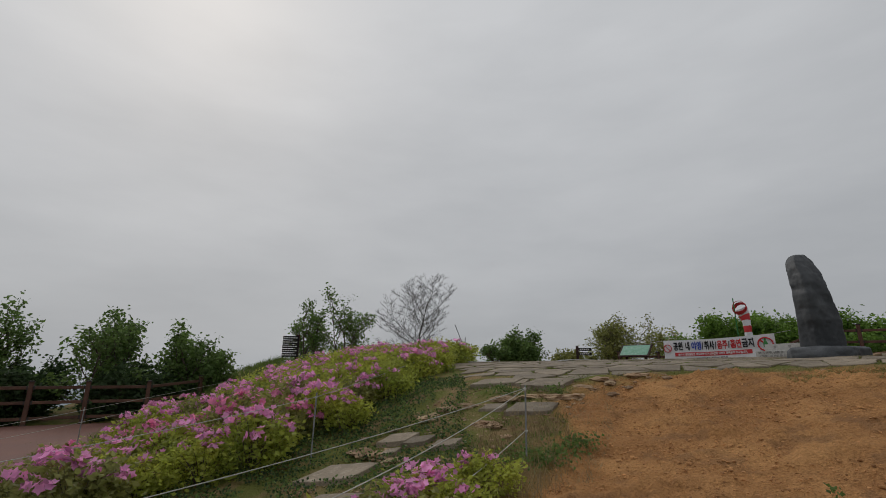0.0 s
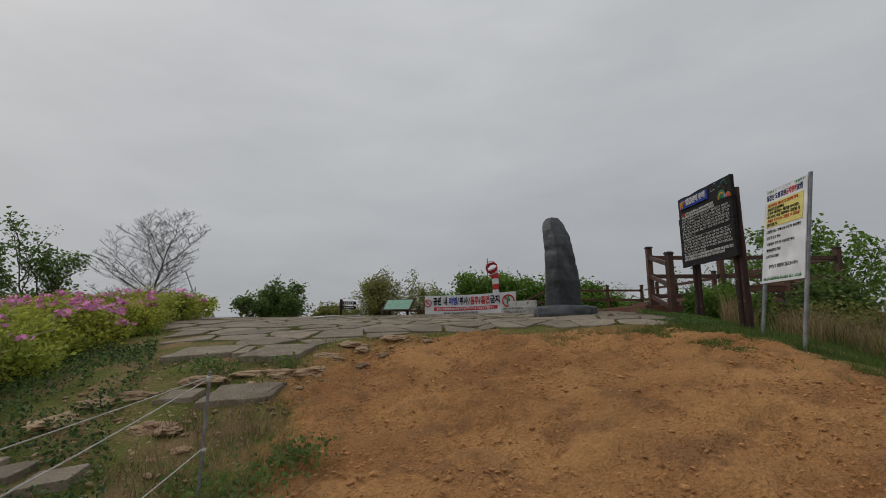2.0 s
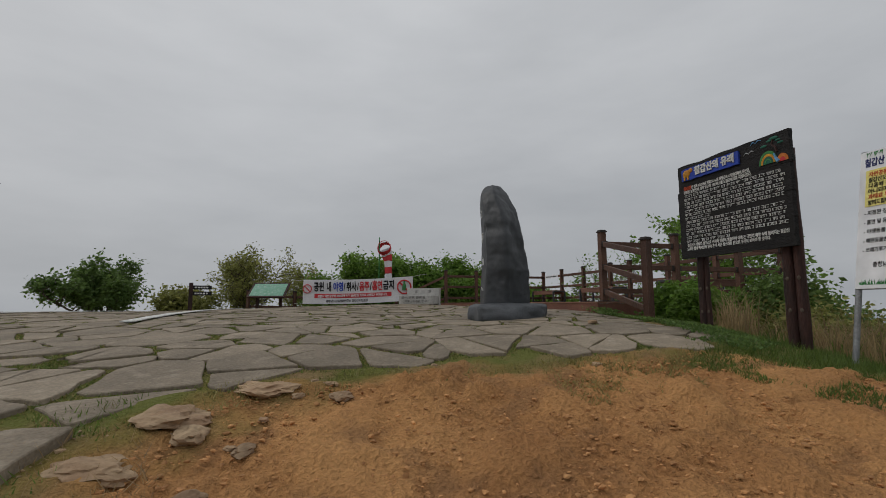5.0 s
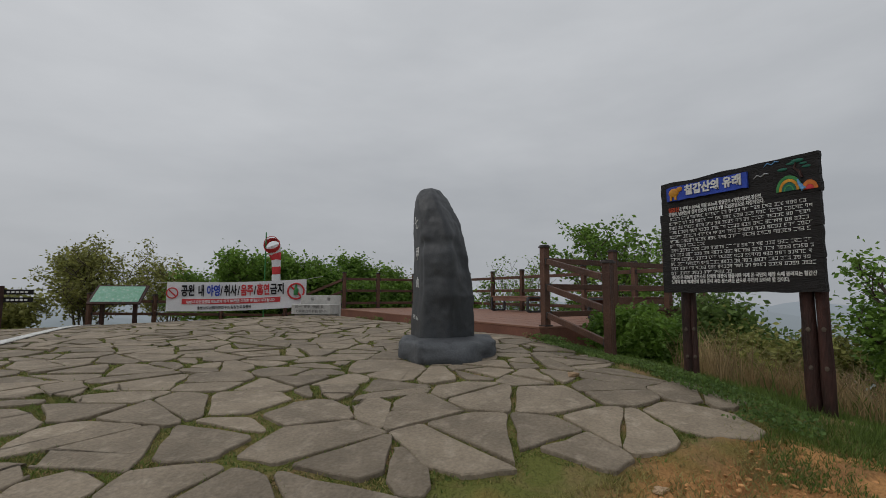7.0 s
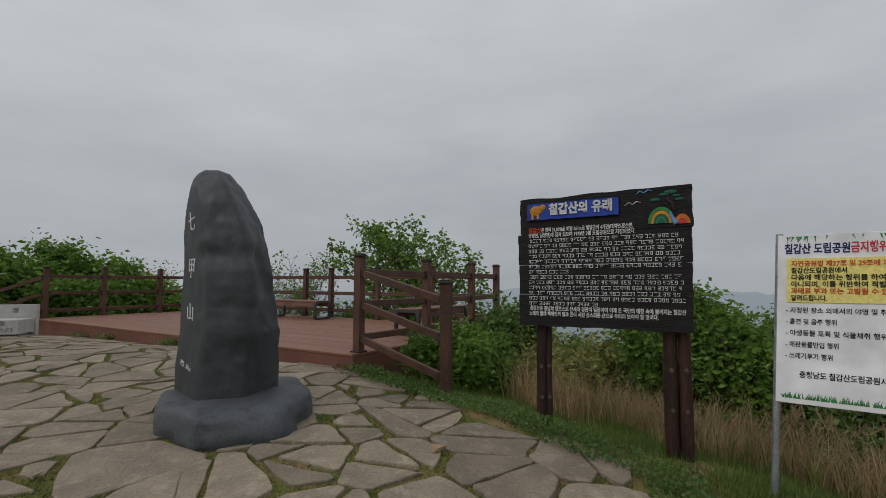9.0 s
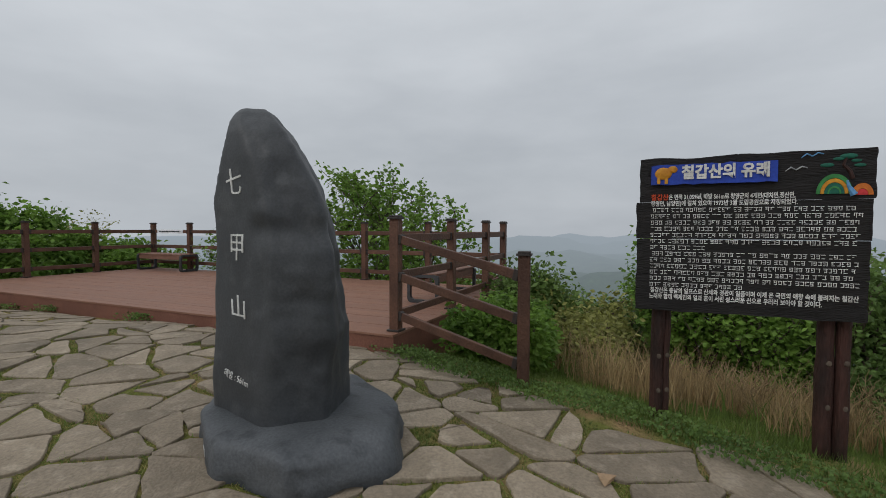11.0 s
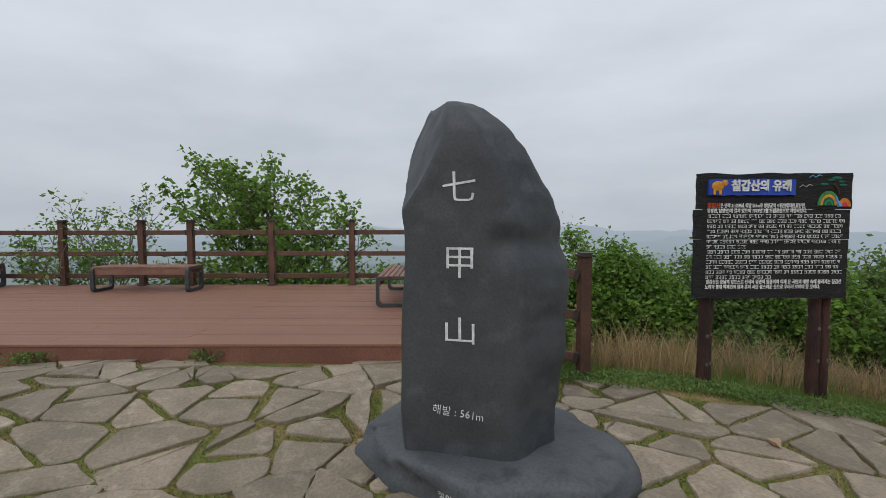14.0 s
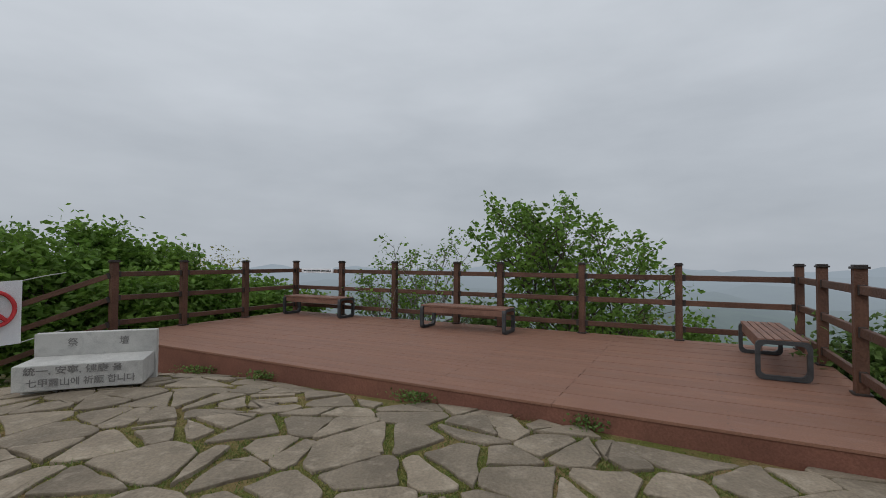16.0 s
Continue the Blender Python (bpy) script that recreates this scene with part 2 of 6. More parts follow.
def add_box(bm, size, m=Matrix(), bevel=0.0):
    g = bmesh.ops.create_cube(bm, size=1.0, matrix=m @ Matrix.Diagonal((*size, 1)))
    if bevel:
        edges = list({e for v in g["verts"] for e in v.link_edges})
        bmesh.ops.bevel(bm, geom=edges, offset=bevel, segments=2, profile=0.6, affect="EDGES")
    return bm


def box(size, m=Matrix(), bevel=0.0):
    return add_box(bmesh.new(), size, m, bevel)


def add_tube(bm, pts, radii, sides=8, closed_ends=True):
    rings, ref = [], None
    pts = [Vector(p) for p in pts]
    for i, p in enumerate(pts):
        d = (pts[min(i + 1, len(pts) - 1)] - pts[max(i - 1, 0)]).normalized()
        ref = ref or (Vector((1, 0, 0)) if abs(d.x) < 0.8 else Vector((0, 1, 0)))
        a = (ref - d * ref.dot(d)).normalized()
        ref = a
        b = d.cross(a)
        r = radii[i] if hasattr(radii, "__len__") else radii
        rings.append([bm.verts.new(p + r * (math.cos(k * math.tau / sides) * a + math.sin(k * math.tau / sides) * b)) for k in range(sides)])
    for r0, r1 in zip(rings, rings[1:]):
        for k in range(sides):
            bm.faces.new((r0[k], r0[(k + 1) % sides], r1[(k + 1) % sides], r1[k]))
    if closed_ends:
        bm.faces.new(rings[0][::-1])
        bm.faces.new(rings[-1])
    return bm


def tube(pts, radii, sides=8):
    return add_tube(bmesh.new(), pts, radii, sides)


def prism(outline, z0, z1, bevel=0.0):
    bm = bmesh.new()
    low = [bm.verts.new((x, y, z0)) for x, y in outline]
    top = [bm.verts.new((x, y, z1)) for x, y in outline]
    n = len(outline)
    bm.faces.new(low[::-1])
    lid = bm.faces.new(top)
    for i in range(n):
        bm.faces.new((low[i], low[(i + 1) % n], top[(i + 1) % n], top[i]))
    if bevel:
        bmesh.ops.bevel(bm, geom=list(lid.edges), offset=bevel, segments=2, profile=0.6, affect="EDGES")
    return bm


def from_lists(verts, faces, name="part"):
    me = bpy.data.meshes.new(name)
    me.from_pydata(verts, [], faces)
    return me


def lettering(name, text, height, m, material, parent, depth=0.003, label="", width=None, offset=0.0):
    """Built-in lettering turned into a mesh; m puts its middle, x along the line and z out of the sign."""
    cu = bpy.data.curves.new(name, "FONT")
    cu.body, cu.size, cu.extrude, cu.offset = text, height, depth / 2, offset
    cu.align_x, cu.align_y, cu.resolution_u = "CENTER", "CENTER", 2
    tmp = new(name, cu)
    me = bpy.data.meshes.new_from_object(tmp.evaluated_get(bpy.context.evaluated_depsgraph_get()))
    bpy.data.objects.remove(tmp)
    if width and len(me.vertices):
        xs = [v.co.x for v in me.vertices]
        me.transform(Matrix.Diagonal((width / max(1e-4, max(xs) - min(xs)), 1, 1, 1)))
    me.transform(m)
    me.materials.clear()
    return part(name, me, material, parent, label)


def inside(x, y, poly):
    hit, j = False, len(poly) - 1
    for i in range(len(poly)):
        (xi, yi), (xj, yj) = poly[i], poly[j]
        if (yi > y) != (yj > y) and x < (xj - xi) * (y - yi) / (yj - yi) + xi:
            hit = not hit
        j = i
    return hit


def edge_dist(x, y, poly):
    best = 1e9
    for (ax, ay), (bx, by) in zip(poly, poly[1:] + poly[:1]):
        dx, dy = bx - ax, by - ay
        k = max(0.0, min(1.0, ((x - ax) * dx + (y - ay) * dy) / (dx * dx + dy * dy)))
        best = min(best, math.hypot(x - ax - k * dx, y - ay - k * dy))
    return best


# ---- plan ----
DECK_Z = 0.34
DECK_A, DECK_U, DECK_V = Vector((9.40, 8.90)), Vector((0.432, 0.902)), Vector((0.902, -0.432))
DECK_LEN, DECK_WIDE, DECK_FRONT = 10.15, 4.25, -0.12
DECK_TURN = math.degrees(math.atan2(DECK_V.y, DECK_V.x))


def on_deck(length, wide):
    p = DECK_A + DECK_U * length + DECK_V * wide
    return p.x, p.y


PAVED = [(5.7, 6.62), (6.9, 6.3), (7.3, 6.75), (7.9, 7.45), (8.7, 8.3), (9.3, 8.95), on_deck(0.5, -0.14), on_deck(6, -0.14), on_deck(10.2, -0.14), (12.6, 18.6), (10.0, 20.6), (4.0, 21.5), (-1.0, 21.0), (-0.6, 15.0), (0.4, 10.5), (1.1, 8.2), (2.2, 7.9), (3.3, 7.95), (4.2, 7.55), (4.9, 7.1)]

# heights of the ground, as a coarse survey
SURVEY = [
    (0.5, 0.2, -1.66), (1.8, 3.75, -1.2), (2.54, 5.97, -0.72), (3.65, 4.3, -0.77), (5.0, 4.9, -0.46), (5.3, 3.9, -0.56), (3.95, 7.9, -0.14),
    (0.8, 7.4, -0.46), (-1.1, 5.9, -1.2), (6.0, 6.5, -0.08), (7.0, 5.0, -0.27), (7.95, 6.9, 0.02), (7.0, 9.5, 0.06), (10.3, 11.6, 0.20), (8.2, 11.2, 0.11), (11.6, 16, 0.2), (4.0, 16, 0.13),
    (-6.4, 19, 0.28), (-8.7, 14.3, -1.8), (-3.0, 12, -0.4), (-6.2, 7.6, -1.8), (-5.2, 10.8, -1.25), (10.5, 5.2, -0.85), (8.0, 2.5, -1.2), (14.5, 5.5, -1.8), (18.5, 11, -1.6), (19, 18, -1.6), (9.15, 9.4, 0.18), (2.0, -6, -2.5), (0, 28, -0.6), (13, 26, -0.9), (-14, 9, -1.9)]
SP = np.array(SURVEY)
_d = np.linalg.norm(SP[:, None, :2] - SP[None, :, :2], axis=2)
_n = len(SP)
_A = np.zeros((_n + 1, _n + 1))
_A[:_n, :_n], _A[:_n, _n], _A[_n, :_n] = -np.sqrt(_d ** 2 + 0.3), 1, 1
SW = np.linalg.solve(_A, np.append(SP[:, 2], 0))


def heights(x, y):
    """Ground heights for arrays of places."""
    x, y = np.asarray(x, float), np.asarray(y, float)
    r = np.sqrt((x[..., None] - SP[:, 0]) ** 2 + (y[..., None] - SP[:, 1]) ** 2 + 0.3)
    z = -(r * SW[:_n]).sum(-1) + SW[_n]
    away = np.maximum(0, np.hypot(x - 4, y - 10) - 19)
    return np.where(away > 0, np.maximum(z, -4), z) - 0.42 * away


def G(x, y):
    return float(heights(x, y))


DIRT = [(-0.5, -7), (7.6, -7), (7.3, 1), (6.75, 3.4), (6.65, 5.0), (6.4, 6.15), (5.4, 6.6), (4.7, 7.0), (4.05, 7.4), (3.1, 7.75), (2.3, 7.35), (2.0, 6.5), (1.6, 5.4), (1.0, 4.2), (0.3, 1.5)]


# ---- ground ----
def stretched(lo, hi, step, far_lo, far_hi):
    a = list(np.arange(lo, hi + 1e-6, step))
    s, x = step, hi
    while x < far_hi:
        s *= 1.25
        x += s
        a.append(x)
    s, x = step, lo
    while x > far_lo:
        s *= 1.25
        x -= s
        a.insert(0, x)
    return np.array(a)


def make_ground():
    xs, ys = stretched(-0.6, 7.8, 0.036, -75, 80), stretched(1.0, 8.0, 0.036, -70, 90)
    X, Y = np.meshgrid(xs, ys)
    Z = heights(X, Y)
    nx, ny = len(xs), len(ys)
    dirt, lawn = np.zeros(X.shape), np.zeros(X.shape)
    for j in range(ny):
        for i in range(nx):
            x, y = X[j, i], Y[j, i]
            if -14 < x < 24 and -9 < y < 30:
                wob = 0.35 * noise.noise((x * 1.3, y * 1.3, 0)) + 0.15 * noise.noise((x * 5, y * 5, 3))
                d = edge_dist(x, y, DIRT) * (1 if inside(x, y, DIRT) else -1)
                dirt[j, i] = max(0, min(1, 0.5 + (d + wob) * 2.5))
                k = dirt[j, i]
                if k > 0.02:
                    crumble = max(0.0, noise.noise((x * 0.9, y * 0.9, 8)) + 0.35)
                    shelf = noise.noise((x * 1.6 + 0.5 * noise.noise((x * 3, y * 3, 2)), y * 3.4, 12))
                    rough = 0.05 * noise.noise((x * 2.0, y * 2.0, 5)) + 0.035 * max(0.0, min(1.0, 5 * (shelf - 0.12))) + crumble * 1.5 * (0.06 * abs(noise.noise((x * 4.6, y * 4.6, 1))) + 0.045 * abs(noise.noise((x * 9, y * 11, 6))) + 0.04 * noise.noise((x * 17, y * 17, 2))) + 0.02 * noise.noise((x * 15, y * 15, 4)) - 0.02
                    Z[j, i] += k * rough
                if inside(x, y, PAVED):
                    Z[j, i] -= 0.004
                else:
                    Z[j, i] += (1 - k) * 0.05 * noise.noise((x * 1.7, y * 1.7, 9))
            lawn[j, i] = 1 - min(1, max(0, (math.hypot(x - 6, y - 12) - 8) / 6))
    verts = np.stack([X, Y, Z], -1).reshape(-1, 3)
    idx = np.arange(nx * ny).reshape(ny, nx)
    faces = np.stack([idx[:-1, :-1], idx[:-1, 1:], idx[1:, 1:], idx[1:, :-1]], -1).reshape(-1, 4)
    me = from_lists(verts.tolist(), faces.tolist(), "ground")
    at = me.attributes.new("dirt", "FLOAT", "POINT")
    at.data.foreach_set("value", dirt.reshape(-1))
    me.polygons.foreach_set("use_smooth", [True] * len(me.polygons))
    soil = mat("orange_soil_and_grass", (0.56, 0.295, 0.118), (0.38, 0.185, 0.073), 1.1, 0.95, 1.0, 42, spots=(0.25, 0.135, 0.068), spot_amount=0.55, spec=0.1)
    n, l = soil.node_tree.nodes, soil.node_tree.links
    p = n["Principled BSDF"]
    old = p.inputs["Base Color"].links[0].from_socket
    p.inputs["Normal"].links[0].from_node.inputs["Distance"].default_value = 0.05
    tc = n.new("ShaderNodeTexCoord")
    nz = n.new("ShaderNodeTexNoise")
    nz.inputs["Scale"].default_value, nz.inputs["Detail"].default_value = 2.4, 8
    l.new(tc.outputs["Object"], nz.inputs["Vector"])
    rp = n.new("ShaderNodeValToRGB")
    rp.color_ramp.elements[0].position, rp.color_ramp.elements[0].color = 0.44, (0.16, 0.17, 0.045, 1)
    rp.color_ramp.elements[1].position, rp.color_ramp.elements[1].color = 0.64, (0.29, 0.2, 0.10, 1)
    l.new(nz.outputs["Fac"], rp.inputs["Fac"])
    att = n.new("ShaderNodeAttribute")
    att.attribute_name = "dirt"
    mx = n.new("ShaderNodeMix")
    mx.data_type = "RGBA"
    l.new(att.outputs["Fac"], mx.inputs["Factor"])
    l.new(rp.outputs[0], mx.inputs["A"])
    l.new(old, mx.inputs["B"])
    l.new(mx.outputs["Result"], p.inputs["Base Color"])
    return tagged(part("ground", me, soil), "orange bare soil slope with grassy earth around it", "ground", kind="structure")


ground = make_ground()


# ---- timber deck and its fences ----
def deck_pose(length, wide, z=DECK_Z, turn=0):
    x, y = on_deck(length, wide)
    return pose(x, y, z, 0, 0, DECK_TURN + turn)


deck = thing("timber_deck", deck_pose(0, 0, 0), "red-brown timber viewing deck beside the flagstones", "deck", kind="structure")
fascia_z = 0.5
part("fascia", box((0.035, DECK_LEN, fascia_z), pose(DECK_FRONT + 0.03, DECK_LEN / 2, DECK_Z - 0.026 - fascia_z / 2), 0.004), FASCIA, deck, "red-brown front board")
part("fascia", box((DECK_WIDE - DECK_FRONT - 0.1, 0.035, 0.5), pose((DECK_WIDE + DECK_FRONT) / 2, 0.03, DECK_Z - 0.28), 0.004), FASCIA, deck)
part("fascia", box((DECK_WIDE - DECK_FRONT - 0.1, 0.035, 0.5), pose((DECK_WIDE + DECK_FRONT) / 2, DECK_LEN - 0.03, DECK_Z - 0.28), 0.004), FASCIA, deck)
part("fascia", box((0.035, DECK_LEN, 0.5), pose(DECK_WIDE - 0.03, DECK_LEN / 2, DECK_Z - 0.28), 0.004), FASCIA, deck)
plank_n = 32
pitch_w = (DECK_WIDE - DECK_FRONT) / plank_n
plank_meshes = {}
for i in range(plank_n):
    cuts = [0, 2.6 + (i % 2) * 1.3, 6.3 + (i % 3) * 0.6, DECK_LEN]
    for a, b in zip(cuts, cuts[1:]):
        key = round(b - a, 2)
        if key not in plank_meshes:
            plank_meshes[key] = mesh_of(box((pitch_w - 0.003, key - 0.004, 0.025), Matrix(), 0.002), "plank")
        ob = part("plank", plank_meshes[key], DECK, deck)
        ob.location = (DECK_FRONT + (i + 0.5) * pitch_w, (a + b) / 2, DECK_Z - 0.0125 - 0.0012 * ((i * 7 + int(a)) % 3))
screws = bmesh.new()
for L in (1.25, 2.6, 3.9, 5.3, 6.6, 8.0, 9.2):
    for i in range(plank_n):
        for s in (-0.03, 0.03):
            bmesh.ops.create_circle(screws, cap_ends=True, segments=6, radius=0.006, matrix=pose(DECK_FRONT + (i + 0.5) * pitch_w + s, L + 0.01 * ((i * 5) % 3 - 1), DECK_Z + 0.0015))
tagged(part("screws", screws, CAP, deck, "rows of dark screw heads"), kind="stuff")

POST_W = 0.105
post_mesh = {}


def post_bm(height):
    bm = box((POST_W, POST_W, height), pose(0, 0, height / 2), 0.006)
    sides = [f for f in bm.faces if abs(f.normal.z) < 0.1 and f.calc_area() > 0.05]
    inset = bmesh.ops.inset_individual(bm, faces=sides, thickness=0.026, depth=-0.004)
    return bm


def cap_bm():
    bm = box((0.135, 0.135, 0.022), pose(0, 0, 0.011), 0.004)
    add_box(bm, (0.11, 0.11, 0.022), pose(0, 0, 0.03), 0.009)
    return bm


def fence(name, m_list, label, height=1.2, levels=(1.0, 0.6, 0.18), rails=None, skip=(), group="", collars=True):
    """A post at each (x, y, z, turn); three rails between neighbours."""
    x0, y0, z0, t0 = m_list[0]
    ob = thing(name, pose(x0, y0, z0), label, "fence", group)
    if height not in post_mesh:
        post_mesh[height] = (mesh_of(post_bm(height), "post"), mesh_of(cap_bm(), "cap"), mesh_of(box((0.15, 0.15, 0.02), pose(0, 0, 0.011), 0.004), "collar"))
    for i, (x, y, z, turn) in enumerate(m_list):
        if i in skip:
            continue
        po = part("post", post_mesh[height][0], TIMBER, ob)
        po.matrix_basis = pose(x - x0, y - y0, z - z0, 0, 0, turn)
        cp = part("cap", post_mesh[height][1], CAP, po, "dark flat post cap")
        cp.location.z = height
        if collars:
            part("collar", post_mesh[height][2], CAP, po, "dark base plate")
    for (xa, ya, za, ta), (xb, yb, zb, tb) in zip(m_list, m_list[1:]):
        a, b = Vector((xa - x0, ya - y0, za - z0)), Vector((xb - x0, yb - y0, zb - z0))
        for k, lev in enumerate(levels):
            p, q = a + Vector((0, 0, lev)), b + Vector((0, 0, lev * (rails or 1)))
            d = (q - p)
            ln = d.length - POST_W
            mid = (p + q) / 2
            turn = d.to_track_quat("X", "Z").to_matrix().to_4x4()
            rl = part("rail", box((ln, 0.05, 0.085), Matrix(), 0.008), TIMBER, ob)
            rl.matrix_basis = Matrix.Translation(mid) @ turn
            for s in (-1, 1):
                br = part("bracket", box((0.05, 0.062, 0.1), Matrix(), 0.006), CAP, rl, "black rail bracket")
                br.location.x = s * (ln / 2 - 0.022)
    return ob


def deck_post(L, W):
    x, y = on_deck(L, W)
    return (x, y, DECK_Z, DECK_TURN)


E_IN = DECK_WIDE - 0.08
fence("deck_fence", [deck_post(L, E_IN) for L in (0.12, 1.68, 3.2, 4.73, 5.66, 7.16, 8.63, DECK_LEN - 0.08)], "brown timber three-rail fence along the deck's valley edge", group="deck fences")
fence("deck_fence", [deck_post(0.08, W) for W in (0.08, 1.6, 3.05)] + [deck_post(0.12, E_IN)], "brown timber three-rail fence across the deck's south end", group="deck fences", skip=(3,))
fence("deck_fence", [deck_post(DECK_LEN - 0.08, W) for W in (0.08, 1.3, 2.7)] + [deck_post(DECK_LEN - 0.08, E_IN)], "brown timber three-rail fence across the deck's north end", group="deck fences", skip=(3,))
q0 = deck_post(0.08, 0.08)
rp = (8.6, 7.74, G(8.6, 7.74) + 0.0, DECK_TURN + 10)
fence("sloping_fence", [q0, rp], "brown timber fence sloping down from the deck to the grass", height=1.16, skip=(0,), rails=0.97, collars=False)
n0 = deck_post(DECK_LEN - 0.08, 0.08)
north = [(n0[0], n0[1], DECK_Z, DECK_TURN)] + [(x, y, G(x, y) - 0.05, 20) for x, y in ((13.0, 20.0), (11.6, 21.6), (9.9, 22.6), (8.3, 23.2))]
fence("summit_fence", north, "brown timber fence running on behind the banner", skip=(0,), collars=False)


def rail_sign():
    x, y = on_deck((8.63 + DECK_LEN - 0.08) / 2, E_IN - 0.04)
    ob = thing("rail_sign", pose(x, y, DECK_Z + 1.0, 0, 0, DECK_TURN), "narrow white warning strip fixed to the top rail", "sign")
    part("panel", box((0.008, 1.0, 0.1), Matrix(), 0.002), WHITE_PANEL, ob)
    bm = bmesh.new()
    y0 = -0.42
    for k in range(24):
        w = 0.018 + 0.008 * ((k * 7) % 3)
        add_box(bm, (0.003, w, 0.03), pose(-0.006, y0 + w / 2, 0))
        y0 += w + (0.006 if k % 4 else 0.02)
    part("writing", bm, BLACK, ob, "dark writing")


rail_sign()


# ---- benches ----
def bench():
    ob = thing("bench", Matrix(), "backless bench with brown wooden slats and grey iron ends", "bench", "benches on the deck")
    ln, wd, h = 1.7, 0.46, 0.44
    for k in range(6):
        w = wd / 6 - 0.012
        part("slat", box((ln - 0.03, w, 0.035), pose(0, -wd / 2 + (k + 0.5) * wd / 6, h - 0.018), 0.006), SLAT, ob)
    for s in (-1, 1):
        part("apron", box((ln - 0.04, 0.03, 0.1), pose(0, s * (wd / 2 - 0.03), h - 0.09), 0.005), SLAT, ob, "brown side board")
        bm = bmesh.new()
        pts = []
        for cx, cz, a0 in ((1, 1, 0), (-1, 1, 90), (-1, -1, 180), (1, -1, 270)):
            for a in (0, 30, 60, 90):
                r = 0.06
                pts.append(((cx * (wd / 2 + 0.02 - r)) + r * math.cos(radians(a0 + a)), h / 2 - 0.005 + cz * (h / 2 - r - 0.01) + r * math.sin(radians(a0 + a))))
        n = len(pts)
        rings = []
        for dx in (-0.03, 0.03):
            for inset in (0.0, 0.045):
                ring = []
                for y, z in pts:
                    f = Vector((y, z - h / 2))
                    g = Vector((f.x - math.copysign(min(inset, abs(f.x)), f.x), f.y - math.copysign(min(inset, abs(f.y)), f.y)))
                    ring.append(bm.verts.new((dx + s * (ln / 2 - 0.04), g.x, g.y + h / 2)))
                rings.append(ring)
        o0, i0, o1, i1 = rings
        for k in range(n):
            j = (k + 1) % n
            for a, b in ((o0, i0), (i1, o1), (i0, i1), (o1, o0)):
                bm.faces.new((a[k], a[j], b[j], b[k]))
        bmesh.ops.recalc_face_normals(bm, faces=bm.faces)
        part("leg_frame", bm, IRON, ob, "grey iron loop leg")
    return ob


b1 = bench()
x, y = on_deck(8.98, 3.78)
b1.matrix_world = pose(x, y, DECK_Z, 0, 0, DECK_TURN + 90)
copy_thing(b1, deck_pose(5.12, 3.48, DECK_Z, 90))
copy_thing(b1, deck_pose(0.66, 2.68, DECK_Z, 1))


# ---- summit stone ----
STONE_AT = Vector((7.46, 9.56))
SX, SY = Vector((-0.72, -0.69)), Vector((0.69, -0.72))
STONE_TURN = math.degrees(math.atan2(SX.y, SX.x))


def lerp_table(table, z):
    for (z0, *a), (z1, *b) in zip(table, table[1:]):
        if z <= z1:
            k = max(0, min(1, (z - z0) / (z1 - z0)))
            return [p + (q - p) * k for p, q in zip(a, b)]
    return list(table[-1][1:])


# height, left, right, front, back of the stone
SHAPE = [(0.24, -0.34, 0.44, -0.27, 0.52), (0.5, -0.37, 0.455, -0.265, 0.53), (0.8, -0.375, 0.475, -0.24, 0.54), (1.02, -0.375, 0.445, -0.24, 0.52), (1.3, -0.36, 0.465, -0.235, 0.48), (1.5, -0.36, 0.435, -0.235, 0.43), (1.7, -0.38, 0.37, -0.25, 0.38), (1.85, -0.41, 0.295, -0.27, 0.30), (2.0, -0.42, 0.195, -0.27, 0.22), (2.08, -0.40, 0.11, -0.25, 0.17), (2.135, -0.355, 0.055, -0.21, 0.13), (2.172, -0.28, -0.02, -0.15, 0.09)]
CORNERS = [(-0.37, -0.26), (0.30, -0.185), (0.50, 0.16), (0.12, 0.56), (-0.34, 0.36)]


# a broken-off facet at the stone's upper front corner
CUT_AT, CUT_N = Vector((-0.365, -0.21, 1.58)), Vector((-0.7, -0.68, 0.42)).normalized()


def section(n, power=0.06):
    """A rounded five-cornered outline, scaled to the unit square."""
    pts = []
    m = len(CORNERS)
    per = n // m
    for i in range(m):
        a, b, c = (Vector(CORNERS[(i + k) % m]) for k in (0, 1, 2))
        for k in range(per):
            t = k / per
            p = a.lerp(b, t)
            if t > 1 - power * 2:
                s = (t - (1 - power * 2)) / (power * 4)
                p = a.lerp(b, 1 - 2 * power) * (1 - s) ** 2 + b * 2 * s * (1 - s) + b.lerp(c, 2 * power) * s ** 2
            elif t < power * 2:
                z = Vector(CORNERS[(i - 1) % m])
                s = 0.5 + t / (power * 4)
                p = z.lerp(a, 1 - 2 * power) * (1 - s) ** 2 + a * 2 * s * (1 - s) + a.lerp(b, 2 * power) * s ** 2
            pts.append(p)
    return pts


